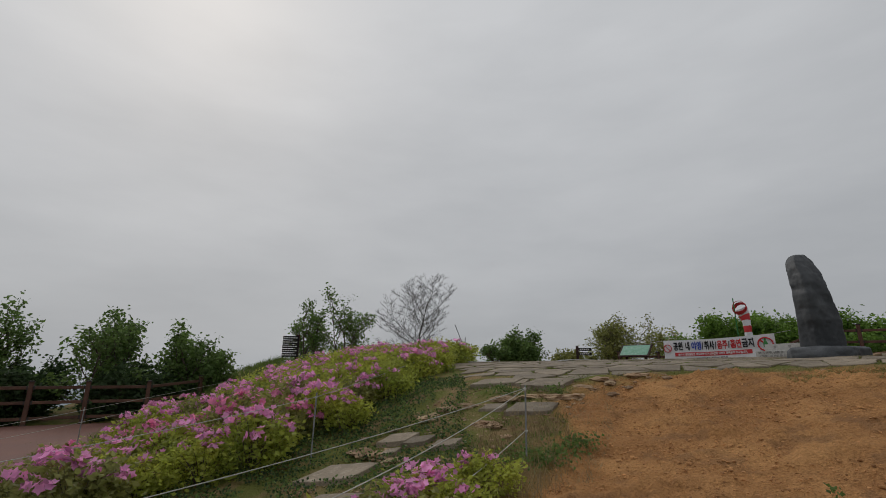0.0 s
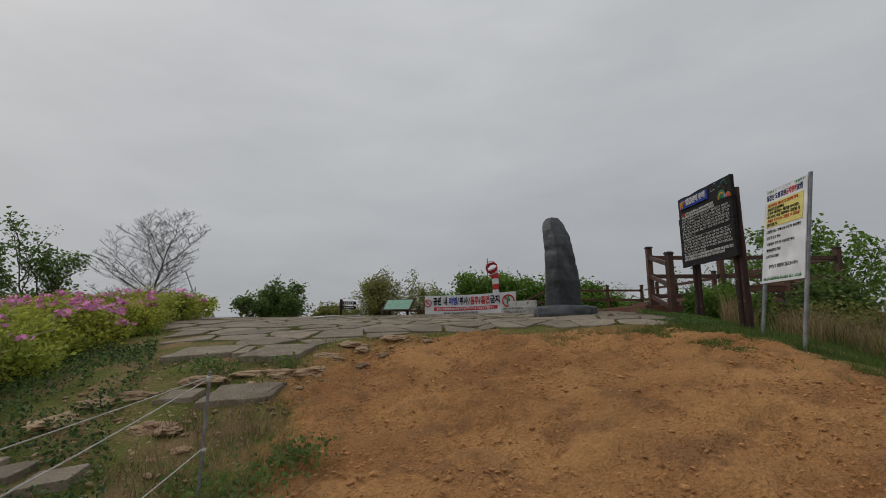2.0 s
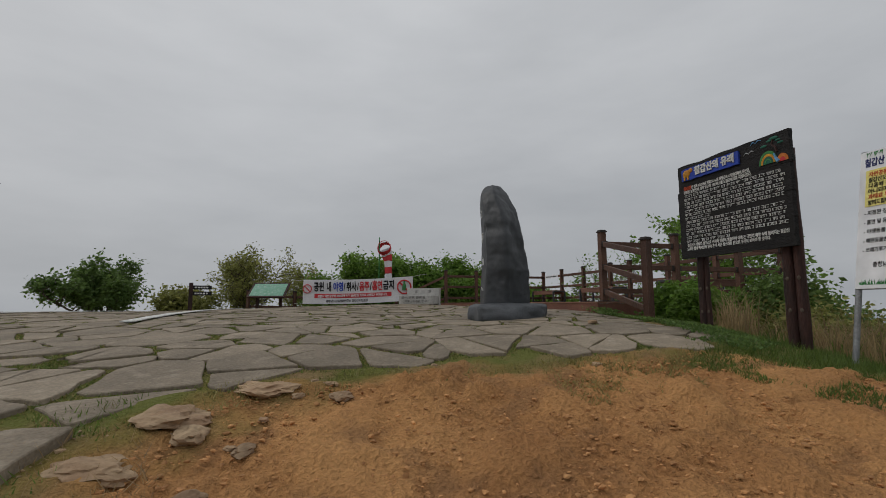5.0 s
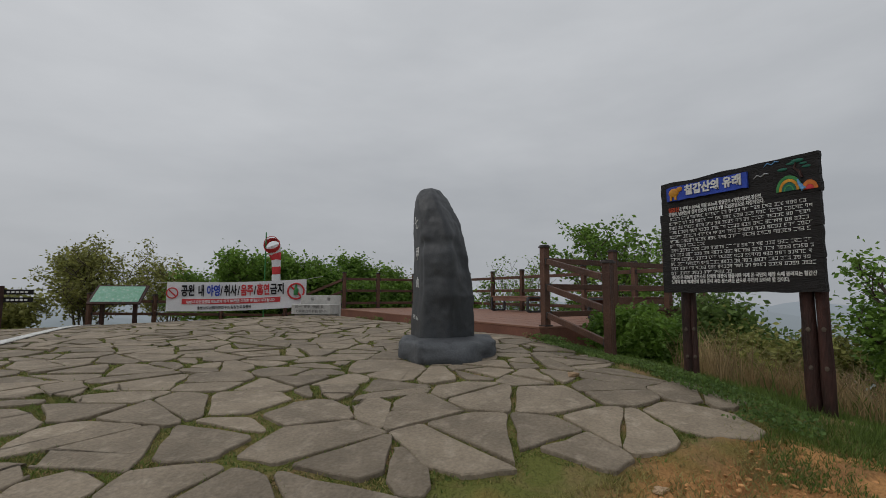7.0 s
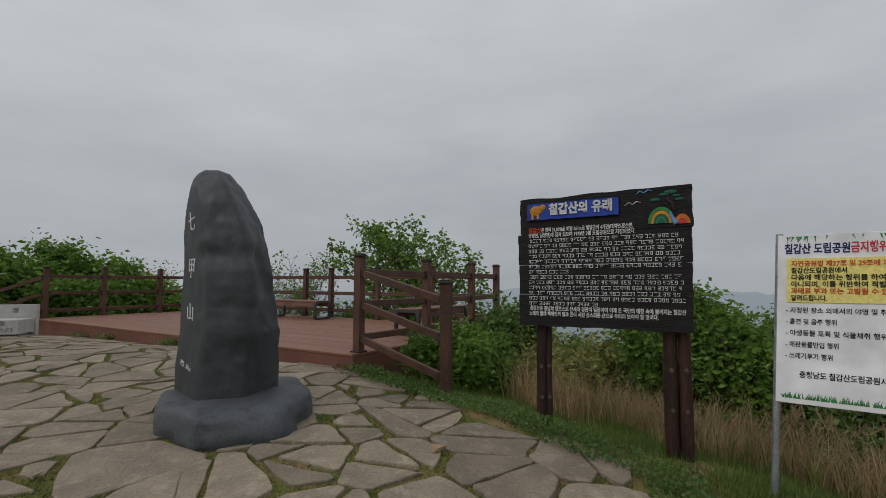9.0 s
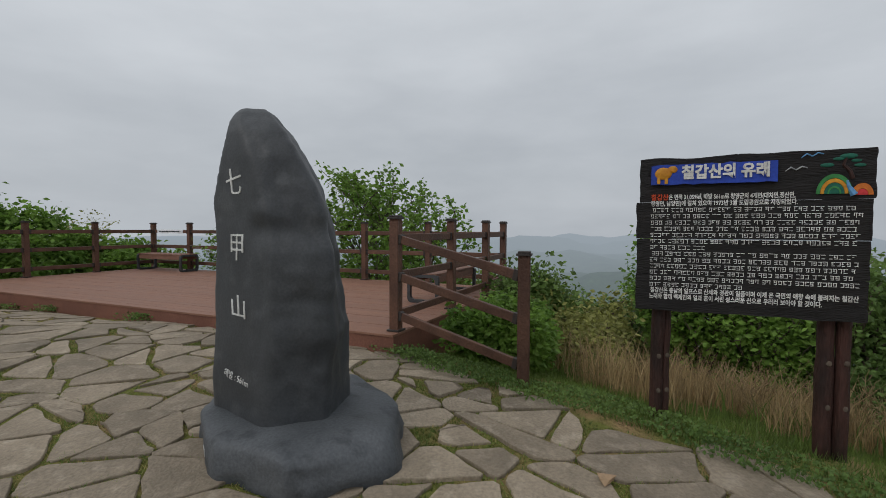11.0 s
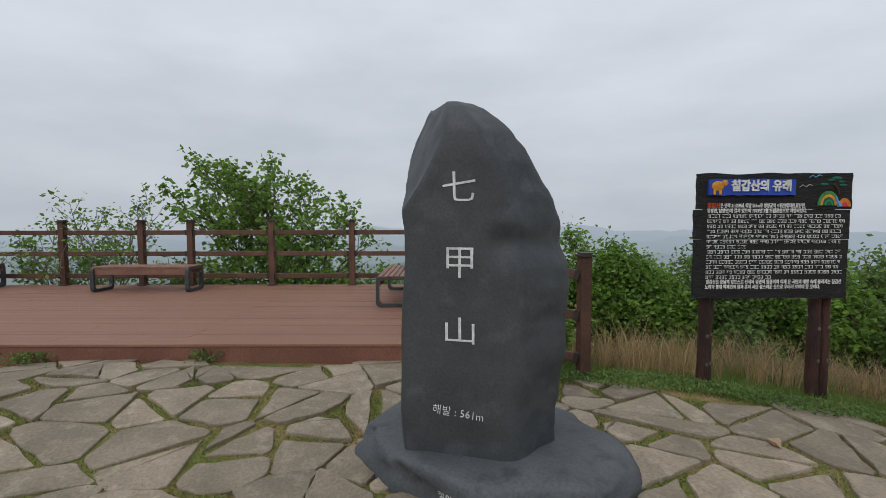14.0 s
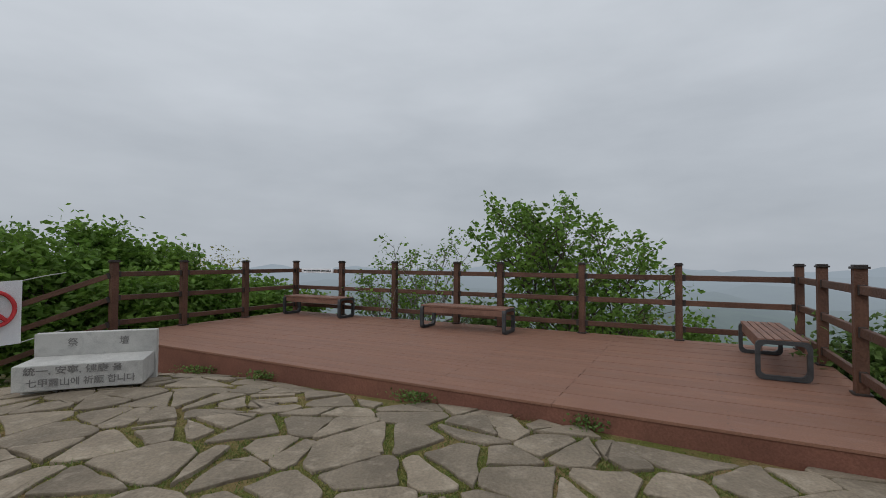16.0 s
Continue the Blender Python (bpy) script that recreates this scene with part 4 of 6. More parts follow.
# ---- banner, altar slab, windsock, lectern, signpost ----
def banner():
    a, b = Vector((9.4, 20.75)), Vector((12.42, 18.17))
    across = (b - a).normalized()
    wide = (b - a).length
    ob = thing("banner", pose(a.x, a.y, 0, 0, 0, math.degrees(math.atan2(across.y, across.x))), "white printed cloth banner tied between fence posts behind the flagstones", "banner")
    za, zb, h = 1.18, 1.30, 0.87
    n = 48

    def sheet(x0, x1, v0, v1, off, material, name, label=""):
        bm = bmesh.new()
        grid = []
        m = max(2, int(n * (x1 - x0) / wide))
        for i in range(m + 1):
            x = x0 + (x1 - x0) * i / m
            col = []
            for j in range(7):
                v = v0 + (v1 - v0) * j / 6
                top = za + (zb - za) * x / wide - 0.05 * math.sin(math.pi * x / wide)
                wave = 0.018 * noise.noise((x * 1.7, v * 1.5, 0)) + 0.008 * noise.noise((x * 6, v * 3, 4))
                col.append(bm.verts.new((x, wave - off, top - h * (1 - v))))
            grid.append(col)
        for p, q in zip(grid, grid[1:]):
            for j in range(6):
                bm.faces.new((p[j], q[j], q[j + 1], p[j + 1]))
        part(name, bm, material, ob, label, smooth=True)
    sheet(0, wide, 0, 1, 0, CLOTH, "cloth")
    sheet(0.42, 3.2, 0.24, 0.42, 0.012, RED, "red_band", "red band of small print")
    front = Matrix(((1, 0, 0, 0), (0, 0, -1, -0.03), (0, 1, 0, 0), (0, 0, 0, 1)))
    tilt = math.degrees(math.atan2(zb - za, wide))

    def at(x, v):
        top = za + (zb - za) * x / wide - 0.05 * math.sin(math.pi * x / wide)
        return front @ pose(x, top - h * (1 - v), 0, 0, 0, tilt)
    for text, x, w, mt in (("공원", 0.58, 0.36, BLACK), ("내", 0.94, 0.15, BLACK), ("야영", 1.28, 0.36, BLUE), ("/", 1.5, 0.07, BLACK), ("취사", 1.75, 0.36, BLACK), ("/", 1.985, 0.07, BLACK), ("음주", 2.22, 0.36, RED), ("/", 2.45, 0.07, BLACK), ("흡연", 2.69, 0.36, RED), ("금지", 3.1, 0.4, BLACK)):
        lettering("banner_word", text, 0.36, at(x, 0.68), mt, ob, 0.004, "", w, 0.012)
    lettering("banner_line", "위반시 자연공원법 제86조에 의거 200만원 이하의 과태료가 부과됩니다.", 0.11, at(1.8, 0.33), WHITE_PANEL, ob, 0.004, "white small print", 2.5, 0.002)
    lettering("banner_line", "충청남도산림자원연구소 칠갑산도립공원", 0.10, at(1.6, 0.12), BLACK, ob, 0.004, "", 1.5, 0.002)
    for x, v, r in ((0.16, 0.62, 0.15), (3.66, 0.58, 0.24)):
        c = at(x, v).translation
        bm = bmesh.new()
        pts = [(c.x + r * math.cos(i * math.tau / 24), c.y - 0.004, c.z + r * math.sin(i * math.tau / 24)) for i in range(25)]
        add_tube(bm, pts, r * 0.11, 6)
        add_tube(bm, [(c.x - r * 0.7, c.y - 0.004, c.z + r * 0.7), (c.x + r * 0.7, c.y - 0.004, c.z - r * 0.7)], r * 0.11, 6)
        part("prohibition_ring", bm, RED, ob, "red crossed-out ring")
    c = at(3.66, 0.62).translation
    part("printed_bottle", tube([(c.x, c.y, c.z - 0.15), (c.x, c.y, c.z + 0.02), (c.x, c.y, c.z + 0.1), (c.x, c.y, c.z + 0.2)], [0.07, 0.07, 0.03, 0.025], 8), GREEN_PAINT, ob, "green printed bottle shape")
    for x in (0.0, wide):
        top = za if x == 0 else zb
        for z in (top - 0.01, top - h + 0.01):
            d = 0.5 if x else -0.35
            part("tie_rope", tube([(x, 0, z), (x + d * 0.5, 0.1, z - 0.02 + (0.08 if x else 0)), (x + d, 0.2, z + (0.1 if x else 0))], 0.007, 5), ROPE, ob, "white tie rope")


banner()


def altar_slab():
    r, l = Vector((11.52, 15.62)), Vector((11.07, 16.66))
    across = (r - l)
    wide = across.length
    across.normalize()
    ob = thing("altar_slab", pose(l.x, l.y, G(l.x, l.y), 0, 0, math.degrees(math.atan2(across.y, across.x))), "pale granite prayer altar with carved writing on low stone blocks", "stone altar")
    part("back_slab", box((wide, 0.11, 0.56), pose(wide / 2, 0, 0.32), 0.008), GRANITE, ob, "upright pale granite slab")
    part("seat_slab", box((wide - 0.04, 0.52, 0.25), pose(wide / 2, -0.32, 0.235), 0.01), GRANITE, ob)
    for x in (0.2, wide - 0.25):
        bm = box((0.32, 0.36, 0.2), pose(x, -0.27, 0.05), 0.03)
        for v in bm.verts:
            v.co += 0.03 * noise.noise_vector(v.co * 5)
        part("support_block", bm, GRANITE, ob, "rough stone block")
    front = Matrix(((1, 0, 0, 0), (0, 0, -1, -0.582), (0, 1, 0, 0), (0, 0, 0, 1)))
    back = Matrix(((1, 0, 0, 0), (0, 0, -1, -0.057), (0, 1, 0, 0), (0, 0, 0, 1)))
    lettering("carved_line", "統一, 安寧, 健康 을", 0.085, front @ pose(wide * 0.46, 0.30, 0), CARVED, ob, 0.004, "carved characters", wide * 0.72, 0.001)
    lettering("carved_line", "七甲靈山에 祈願 합니다", 0.085, front @ pose(wide * 0.52, 0.185, 0), CARVED, ob, 0.004, "carved characters", wide * 0.8, 0.001)
    lettering("carved_character", "祭", 0.1, back @ pose(wide * 0.3, 0.49, 0), CARVED, ob, 0.004, "carved character")
    lettering("carved_character", "壇", 0.1, back @ pose(wide * 0.72, 0.49, 0), CARVED, ob, 0.004, "carved character")


altar_slab()


def windsock():
    x, y = 12.35, 20.3
    g = G(x, y)
    ob = thing("windsock", pose(x, y, g, 0, 0, -55), "red and white striped windsock hanging limp on a green pole", "windsock")
    part("pole", tube([(0, 0, -0.2), (0, 0, 2.95 - g)], 0.022, 8), GREEN_PAINT, ob, "thin green pole")
    part("hoop", tube([(0.2 + 0.27 * math.cos(a * math.tau / 20), -0.02, 2.52 - g + 0.29 * math.sin(a * math.tau / 20)) for a in range(21)], 0.012, 6), RED, ob, "red mouth hoop")
    pts = [(0.2, -0.02, 2.56), (0.2, 0.12, 2.46), (0.25, 0.2, 2.25), (0.3, 0.2, 2.0), (0.32, 0.18, 1.75), (0.33, 0.16, 1.5), (0.34, 0.16, 1.25)]
    rad = [0.27, 0.26, 0.2, 0.16, 0.15, 0.145, 0.14]
    for k in range(6):
        bm = bmesh.new()
        m = 3
        seg, rr = [], []
        for j in range(m + 1):
            t = j / m
            seg.append(Vector(pts[k]).lerp(Vector(pts[k + 1]), t) - Vector((0, 0, g)))
            rr.append(rad[k] + (rad[k + 1] - rad[k]) * t)
        add_tube(bm, seg, rr, 14, False)
        for v in bm.verts:
            v.co += 0.03 * noise.noise_vector(v.co * 7)
        part("sock_band", bm, RED if k % 2 == 0 else CLOTH, ob, "red band" if k % 2 == 0 else "white band", smooth=True)


windsock()


def lectern():
    x, y = 8.45, 21.5
    g = G(x, y)
    ob = thing("lectern_sign", pose(x, y, g, 0, 0, -42), "sloping green information lectern on two dark timber legs", "information board")
    for sx in (-0.42, 0.42):
        part("leg", box((0.1, 0.1, 1.05 if sx > 0 else 0.85), pose(sx, 0.05, 0.5 if sx > 0 else 0.4, 0, 0, 0), 0.01), LEG, ob, "dark timber leg")
    slope = pose(0, 0, 0.98, 40, 0, 0)
    part("frame", box((1.35, 0.82, 0.05), slope, 0.01), LEG, ob, "dark timber frame")
    part("panel", box((1.2, 0.68, 0.01), slope @ pose(0, 0, 0.032), 0.002), mat("green_map_panel", (0.16, 0.36, 0.24), (0.22, 0.42, 0.32), 5, 0.4, 0.05, 40, spots=(0.5, 0.55, 0.5), spot_amount=0.5), ob, "green printed map panel")


lectern()


def signpost(x, y, turn, h=1.15):
    g = G(x, y)
    ob = thing("signpost", pose(x, y, g, 0, 0, turn), "dark timber signpost with pointed arms", "signpost")
    part("post", box((0.12, 0.12, h + 0.2), pose(0, 0, h / 2 - 0.1), 0.012), LEG, ob)
    for k, z in enumerate((h - 0.22, h - 0.42)):
        part("arm", prism([(0.05, -0.02), (0.55, -0.02), (0.62, 0), (0.55, 0.02), (0.05, 0.02)], z, z + 0.13), BOARD, ob, "dark sign arm")
        bm = bmesh.new()
        for j in range(5):
            add_box(bm, (0.06, 0.004, 0.05), pose(0.14 + j * 0.085, -0.024, z + 0.065))
        part("writing", bm, WHITE_PAINT, ob, "white writing")


signpost(6.0, 21.9, -15)


# white marking lines on the flagstones
def marking(name, a, b, wide):
    bm = bmesh.new()
    a, b = Vector(a), Vector(b)
    d = (b - a).normalized()
    s = Vector((-d.y, d.x)) * wide / 2
    n = 40
    prev = None
    for i in range(n + 1):
        p = a.lerp(b, i / n)
        w = 1 + 0.15 * noise.noise((i * 0.8, 0, 0))
        cur = []
        for q in (p - s * w, p + s * w):
            cur.append(bm.verts.new((q.x, q.y, G(q.x, q.y) + 0.041)))
        if prev:
            bm.faces.new((prev[0], cur[0], cur[1], prev[1]))
        prev = cur
    ext = bmesh.ops.extrude_face_region(bm, geom=list(bm.faces))
    bmesh.ops.translate(bm, verts=[v for v in ext["geom"] if isinstance(v, bmesh.types.BMVert)], vec=(0, 0, -0.012))
    bmesh.ops.recalc_face_normals(bm, faces=bm.faces)
    tagged(part(name, bm, WORN_PAINT), "worn white paint line across the flagstones", "road marking", kind="structure")


marking("white_line", (3.0, 11.6), (7.3, 19.5), 0.16)
marking("white_line", (0.8, 15.2), (3.9, 18.3), 0.16)


# ---- plants ----
def leaf_cloud(points, size, rng, droop=0.3, long=1.7):
    """Folded four-cornered leaves at the given points, in one mesh."""
    pts = np.asarray(points, float)
    n = len(pts)
    d = rng.normal(size=(n, 3))
    d[:, 2] = d[:, 2] * 0.5 - droop
    d /= np.linalg.norm(d, axis=1)[:, None]
    s = np.cross(d, rng.normal(size=(n, 3)))
    s /= np.linalg.norm(s, axis=1)[:, None] + 1e-9
    k = size * rng.uniform(0.6, 1.35, n)[:, None]
    up = np.cross(d, s) * k * 0.14
    verts = np.empty((n, 4, 3))
    verts[:, 0], verts[:, 1] = pts, pts + d * k * long * 0.5 + s * k * 0.5 + up
    verts[:, 2], verts[:, 3] = pts + d * k * long, pts + d * k * long * 0.5 - s * k * 0.5 + up
    me = bpy.data.meshes.new("leaves")
    i = np.arange(n * 4).reshape(n, 4)
    me.from_pydata(verts.reshape(-1, 3).tolist(), [], np.concatenate([i[:, [0, 1, 2]], i[:, [0, 2, 3]]]).tolist())
    return me


def grow(rng, stems, height, spread, levels=3, wander=0.16, base_r=0.05, start=0.15, thin=0.003, rise=0.55):
    """Branches as polylines with radii; returns them with the tips and twig points."""
    branches, twigs = [], []

    def limb(p, d, ln, r, lev):
        n = 6 if lev < 2 else 4
        pts, dirs = [p], []
        for k in range(n):
            d = (d + Vector(rng.normal(size=3)) * wander + Vector((0, 0, 0.05))).normalized()
            p = p + d * ln / n
            pts.append(p)
            dirs.append(d)
        branches.append((pts, [max(thin, r * (1 - 0.8 * k / n)) for k in range(n + 1)], lev))
        if lev >= levels - 1:
            twigs.extend((pts[k], dirs[min(k, n - 1)]) for k in range(1, n + 1))
        if lev < levels:
            kids = ({0: 12, 1: 8, 2: 5} if levels > 3 else {0: 8, 1: 6, 2: 4}).get(lev, 3)
            for j in range(kids):
                t = start + (1 - start) * (j + rng.uniform(0, 1)) / kids
                i = min(n - 1, int(t * n))
                q = pts[i].lerp(pts[i + 1], t * n - i)
                a = j * 2.4 + rng.uniform(0, 0.8) if rise > 0.6 else rng.uniform(0, math.tau)
                side = Vector((math.cos(a), math.sin(a), rng.uniform(-0.05, 0.55)))
                limb(q, (dirs[i] * rise + side.normalized() * 0.85).normalized(), ln * rng.uniform(0.32, 0.55) * (1.15 - 0.45 * t + 0.35 * max(0, rise - 0.6)), r * (0.36 if rise > 0.9 else 0.5), lev + 1)
    for s in range(stems):
        a = math.tau * (s + rng.uniform(0, 0.7)) / stems
        lean = rng.uniform(0.2, 1.0) * spread / height if stems > 1 else 0.05
        limb(Vector((0.12 * math.cos(a), 0.12 * math.sin(a), -0.15)), Vector((math.cos(a) * lean, math.sin(a) * lean, 1)).normalized(), height * rng.uniform(0.75, 1.0), base_r * rng.uniform(0.7, 1.1), 0)
    return branches, twigs


def tree(name, x, y, top, spread, leaves, label, seed, stems=1, leaf=0.09, per_twig=5, bark=BARK, levels=3, sink=0.0, base=None, base_r=0.06, category="tree", fill=0.16, squash=1.0, start=0.15, wander=0.16, thin=0.003, rise=0.55):
    rng = np.random.default_rng(seed)
    g = (G(x, y) if base is None else base) - sink
    h = max(0.6, top - g)
    branches, twigs = grow(rng, stems, h * 0.86, spread, levels, wander, base_r, start, thin, rise)
    tip = max(max(p.z for p in b[0]) for b in branches)
    wide = sorted(max(math.hypot(p.x, p.y) for p in b[0]) for b in branches)[int(len(branches) * 0.95)]
    sx, sz = spread / wide, h / tip
    ob = thing(name, pose(x, y, g, 0, 0, seed * 53 % 360), label, category)
    bm = bmesh.new()
    for pts, radii, lev in branches:
        if lev <= 2 or leaves is None:
            add_tube(bm, [(p.x * sx, p.y * sx, p.z * sz) for p in pts], radii, 6 if lev == 0 else 4 if lev == 1 else 3, False)
    part("trunk", bm, bark, ob, "branching trunk and limbs", smooth=True)
    if leaves is not None:
        pts = []
        for p, d in twigs:
            for _ in range(rng.poisson(per_twig)):
                o = rng.normal(size=3) * fill
                q = (p.x * sx + o[0], p.y * sx + o[1], max(0.05, p.z * sz + o[2] * squash))
                pts.append(q)
        part("crown", leaf_cloud(pts, leaf, rng), leaves, ob, "uneven leafy crown")
    return ob


# trees beyond the deck and the fence
tree("deck_tree", 17.2, 9.45, 3.3, 2.15, LEAF_BRIGHT, "broad fresh green tree rising behind the deck fence", 3, stems=7, leaf=0.08, per_twig=1.35, base=-1.7, base_r=0.05, fill=0.06, wander=0.12, rise=0.9, thin=0.006)
tree("deck_tree", 17.5, 13.3, 2.45, 1.7, LEAF_BRIGHT, "thin spreading young tree with pale twigs behind the deck fence", 8, stems=6, leaf=0.055, per_twig=0.7, bark=PALE_BARK, base=-1.6, base_r=0.04, fill=0.07, wander=0.1, rise=0.9, thin=0.006)
tree("shrub", 16.4, 7.3, 0.4, 1.2, LEAF_BRIGHT, "low green shrub below the deck fence", 11, stems=7, leaf=0.075, per_twig=1.5, base=-1.7)
tree("shrub", 18.4, 8.0, 0.3, 1.5, LEAF_OLIVE, "pale young shrub on the slope below the deck", 14, stems=7, leaf=0.06, per_twig=1.4, base=-2.0)
tree("shrub", 12.1, 6.95, 0.8, 0.6, LEAF_MID, "dense green shrub beside the end of the deck", 15, stems=8, leaf=0.06, per_twig=2.4, base=-1.0)
tree("shrub", 13.8, 5.9, 0.05, 0.9, LEAF_MID, "low green shrub on the slope beside the deck", 16, stems=8, leaf=0.07, per_twig=2.0, base=-1.5)
tree("shrub", 18.6, 15.2, 0.1, 1.6, LEAF_BRIGHT, "low green shrub below the deck fence", 12, stems=5, leaf=0.08, per_twig=1.2, base=-1.7)
tree("shrub", 17.6, 11.6, 0.6, 1.6, LEAF_MID, "low green shrub below the deck fence", 13, stems=5, leaf=0.08, per_twig=1.4, base=-1.7)
for k, (x, y, top, sp) in enumerate(((13.2, 22.3, 2.45, 1.6), (15.2, 22.3, 2.5, 1.9), (16.3, 20.6, 2.35, 1.8), (17.3, 19.0, 2.0, 1.5), (14.0, 24.6, 2.6, 2.2), (18.8, 17.6, 1.0, 1.3), (15.5, 19.6, 1.2, 1.2))):
    tree("round_tree", x, y, top, sp, LEAF_BRIGHT, "dense green round-topped tree behind the fence", 20 + k, stems=6, leaf=0.09, per_twig=3.4, base=-1.2, fill=0.17)
tree("blossom_shrub", 18.8, 19.6, 1.95, 1.2, LEAF_OLIVE, "thin shrub with pale pinkish buds behind the fence", 31, stems=6, leaf=0.05, per_twig=1.2, bark=PALE_BARK, base=-1.3, base_r=0.03)
# summit's far edge
tree("olive_shrub", 9.2, 26.3, 2.9, 1.75, LEAF_OLIVE, "airy olive-green shrub with many bare stems", 41, stems=11, leaf=0.07, per_twig=0.9, bark=BARK, base_r=0.04, base=-0.5, fill=0.11, thin=0.006)
tree("olive_shrub", 13.0, 28.2, 2.55, 1.4, LEAF_OLIVE, "smaller airy olive-green shrub", 42, stems=9, leaf=0.07, per_twig=0.8, base_r=0.035, base=-0.7, fill=0.11, thin=0.006)
tree("dark_shrub", 3.9, 27.0, 2.15, 1.55, LEAF_MID, "rounded dark green shrub on the far edge", 43, stems=9, leaf=0.085, per_twig=1.6, start=0.3, base=-0.4, fill=0.14)
tree("dark_shrub", -1.0, 27.5, 0.5, 1.2, LEAF_MID, "low dark green shrub on the far edge", 44, stems=6, leaf=0.09, per_twig=2, base=-0.8)
tree("dark_shrub", 6.6, 25.2, 0.8, 1.3, LEAF_OLIVE, "low olive shrub behind the signpost", 45, stems=6, leaf=0.08, per_twig=1.6, base=-0.6)
tree("bare_tree", -2.3, 34.0, 6.7, 3.3, None, "bare dark tree with a rounded crown of fine twigs", 51, stems=1, bark=GREY_TWIG, levels=4, base=-0.6, base_r=0.13, start=0.14, thin=0.009, wander=0.08, rise=0.95)
tree("leafy_tree", -7.0, 33.0, 5.5, 1.9, LEAF_MID, "slim half-leafed tree behind the azalea bank", 52, stems=4, leaf=0.105, per_twig=1.1, base=-1.5, base_r=0.08, thin=0.008)
tree("leafy_tree", -9.9, 33.4, 4.9, 1.9, LEAF_MID, "slim half-leafed tree behind the azalea bank", 53, stems=4, leaf=0.105, per_twig=1.1, base=-1.5, base_r=0.08, thin=0.008)
for k, (x, y, top, sp) in enumerate(((-14.3, 13.9, 2.2, 1.4), (-11.4, 16.2, 1.9, 2.1), (-8.7, 16.9, 1.45, 1.3), (-16.0, 12.0, 2.6, 2.0))):
    tree("path_tree", x, y, top, sp, LEAF_MID, "dark leafy tree behind the path fence", 60 + k, stems=6, leaf=0.085, per_twig=1.3, base=-2.3, fill=0.11, rise=0.75, thin=0.006)
for k, (x, y, top) in enumerate(((-14.6, 12.8, 0.1), (-12.9, 14.6, 0.2), (-10.6, 15.8, 0.0), (-9.6, 16.4, -0.1))):
    tree("path_shrub", x, y, top, 1.3, LEAF_DARK, "low dark shrub behind the path fence", 130 + k, stems=7, leaf=0.09, per_twig=2.0, base=-2.2, category="shrub", fill=0.14)
# bushes on the slope behind the boards
for k, (x, y, top, sp, mt) in enumerate(((11.95, 4.25, 1.4, 0.8, LEAF_BRIGHT), (11.3, 3.5, 1.05, 0.9, LEAF_BRIGHT), (13.0, 5.7, 0.3, 0.8, LEAF_OLIVE), (10.7, 2.5, 1.1, 1.1, LEAF_MID), (9.9, 1.4, 1.15, 1.2, LEAF_BRIGHT), (13.9, 4.0, 0.6, 1.1, LEAF_MID), (9.4, 0.0, 1.05, 1.2, LEAF_MID), (12.6, 2.2, 0.7, 1.4, LEAF_BRIGHT))):
    tree("slope_bush", x, y, top, sp, mt, "leafy green bush on the slope behind the boards", 80 + k, stems=7, leaf=0.058, per_twig=1.4, category="bush", fill=0.13, base=G(x, y) - 0.1)
tree("slope_bush", 11.4, 6.4, 0.2, 0.8, LEAF_OLIVE, "low pale green bush beside the sloping fence", 95, stems=6, leaf=0.05, per_twig=2, category="bush")
tree("slope_bush", 9.75, 7.75, 0.62, 0.5, LEAF_BRIGHT, "small rounded green bush beside the deck", 96, stems=9, leaf=0.045, per_twig=3.2, category="bush", fill=0.07)
tree("slope_bush", 10.35, 7.55, 0.5, 0.5, LEAF_BRIGHT, "small rounded green bush beside the deck", 97, stems=9, leaf=0.045, per_twig=3.2, category="bush", fill=0.07)
for k, (x, y, h) in enumerate(((9.2, 4.4, 0.9), (8.6, 3.8, 0.75), (9.6, 3.5, 0.9), (8.1, 3.0, 0.7), (10.2, 4.6, 0.8), (8.3, 4.4, 0.8), (7.6, 3.4, 0.6), (8.9, 5.4, 0.6))):
    tree("bare_shrub", x, y, G(x, y) + h, 0.45, None, "dry bare-stemmed shrub in the long grass", 110 + k, stems=6, bark=DRY_STEM, levels=2, base_r=0.008, category="shrub")


def blades(name, spots, low, high, lean, wide, material, label, category, seed, segments=1):
    rng = np.random.default_rng(seed)
    p = np.asarray(spots, float)
    n = len(p)
    h = rng.uniform(low, high, n) * rng.choice([0.6, 0.8, 1.0], n)
    a = rng.uniform(0, math.tau, n)
    side = np.stack([np.cos(a), np.sin(a), np.zeros(n)], 1) * (wide * rng.uniform(0.6, 1.3, n))[:, None]
    b = rng.uniform(0, math.tau, n)
    off = np.stack([np.cos(b), np.sin(b), np.zeros(n)], 1) * (h * lean * rng.uniform(0.2, 1.2, n))[:, None]
    up = np.stack([np.zeros(n), np.zeros(n), h], 1)
    if segments == 1:
        v = np.stack([p - side, p + side, p + off + up], 1)
        f = np.arange(n * 3).reshape(n, 3)
    else:
        m = p + off * 0.35 + up * 0.6
        v = np.stack([p - side, p + side, m + side * 0.8, m - side * 0.8, p + off + up], 1)
        i = np.arange(n * 5).reshape(n, 5)
        f = np.concatenate([i[:, [0, 1, 2]], i[:, [0, 2, 3]], i[:, [3, 2, 4]]])
    me = bpy.data.meshes.new(name)
    me.from_pydata(v.reshape(-1, 3).tolist(), [], f.tolist())
    return tagged(part(name, me, material), label, category, kind="stuff")


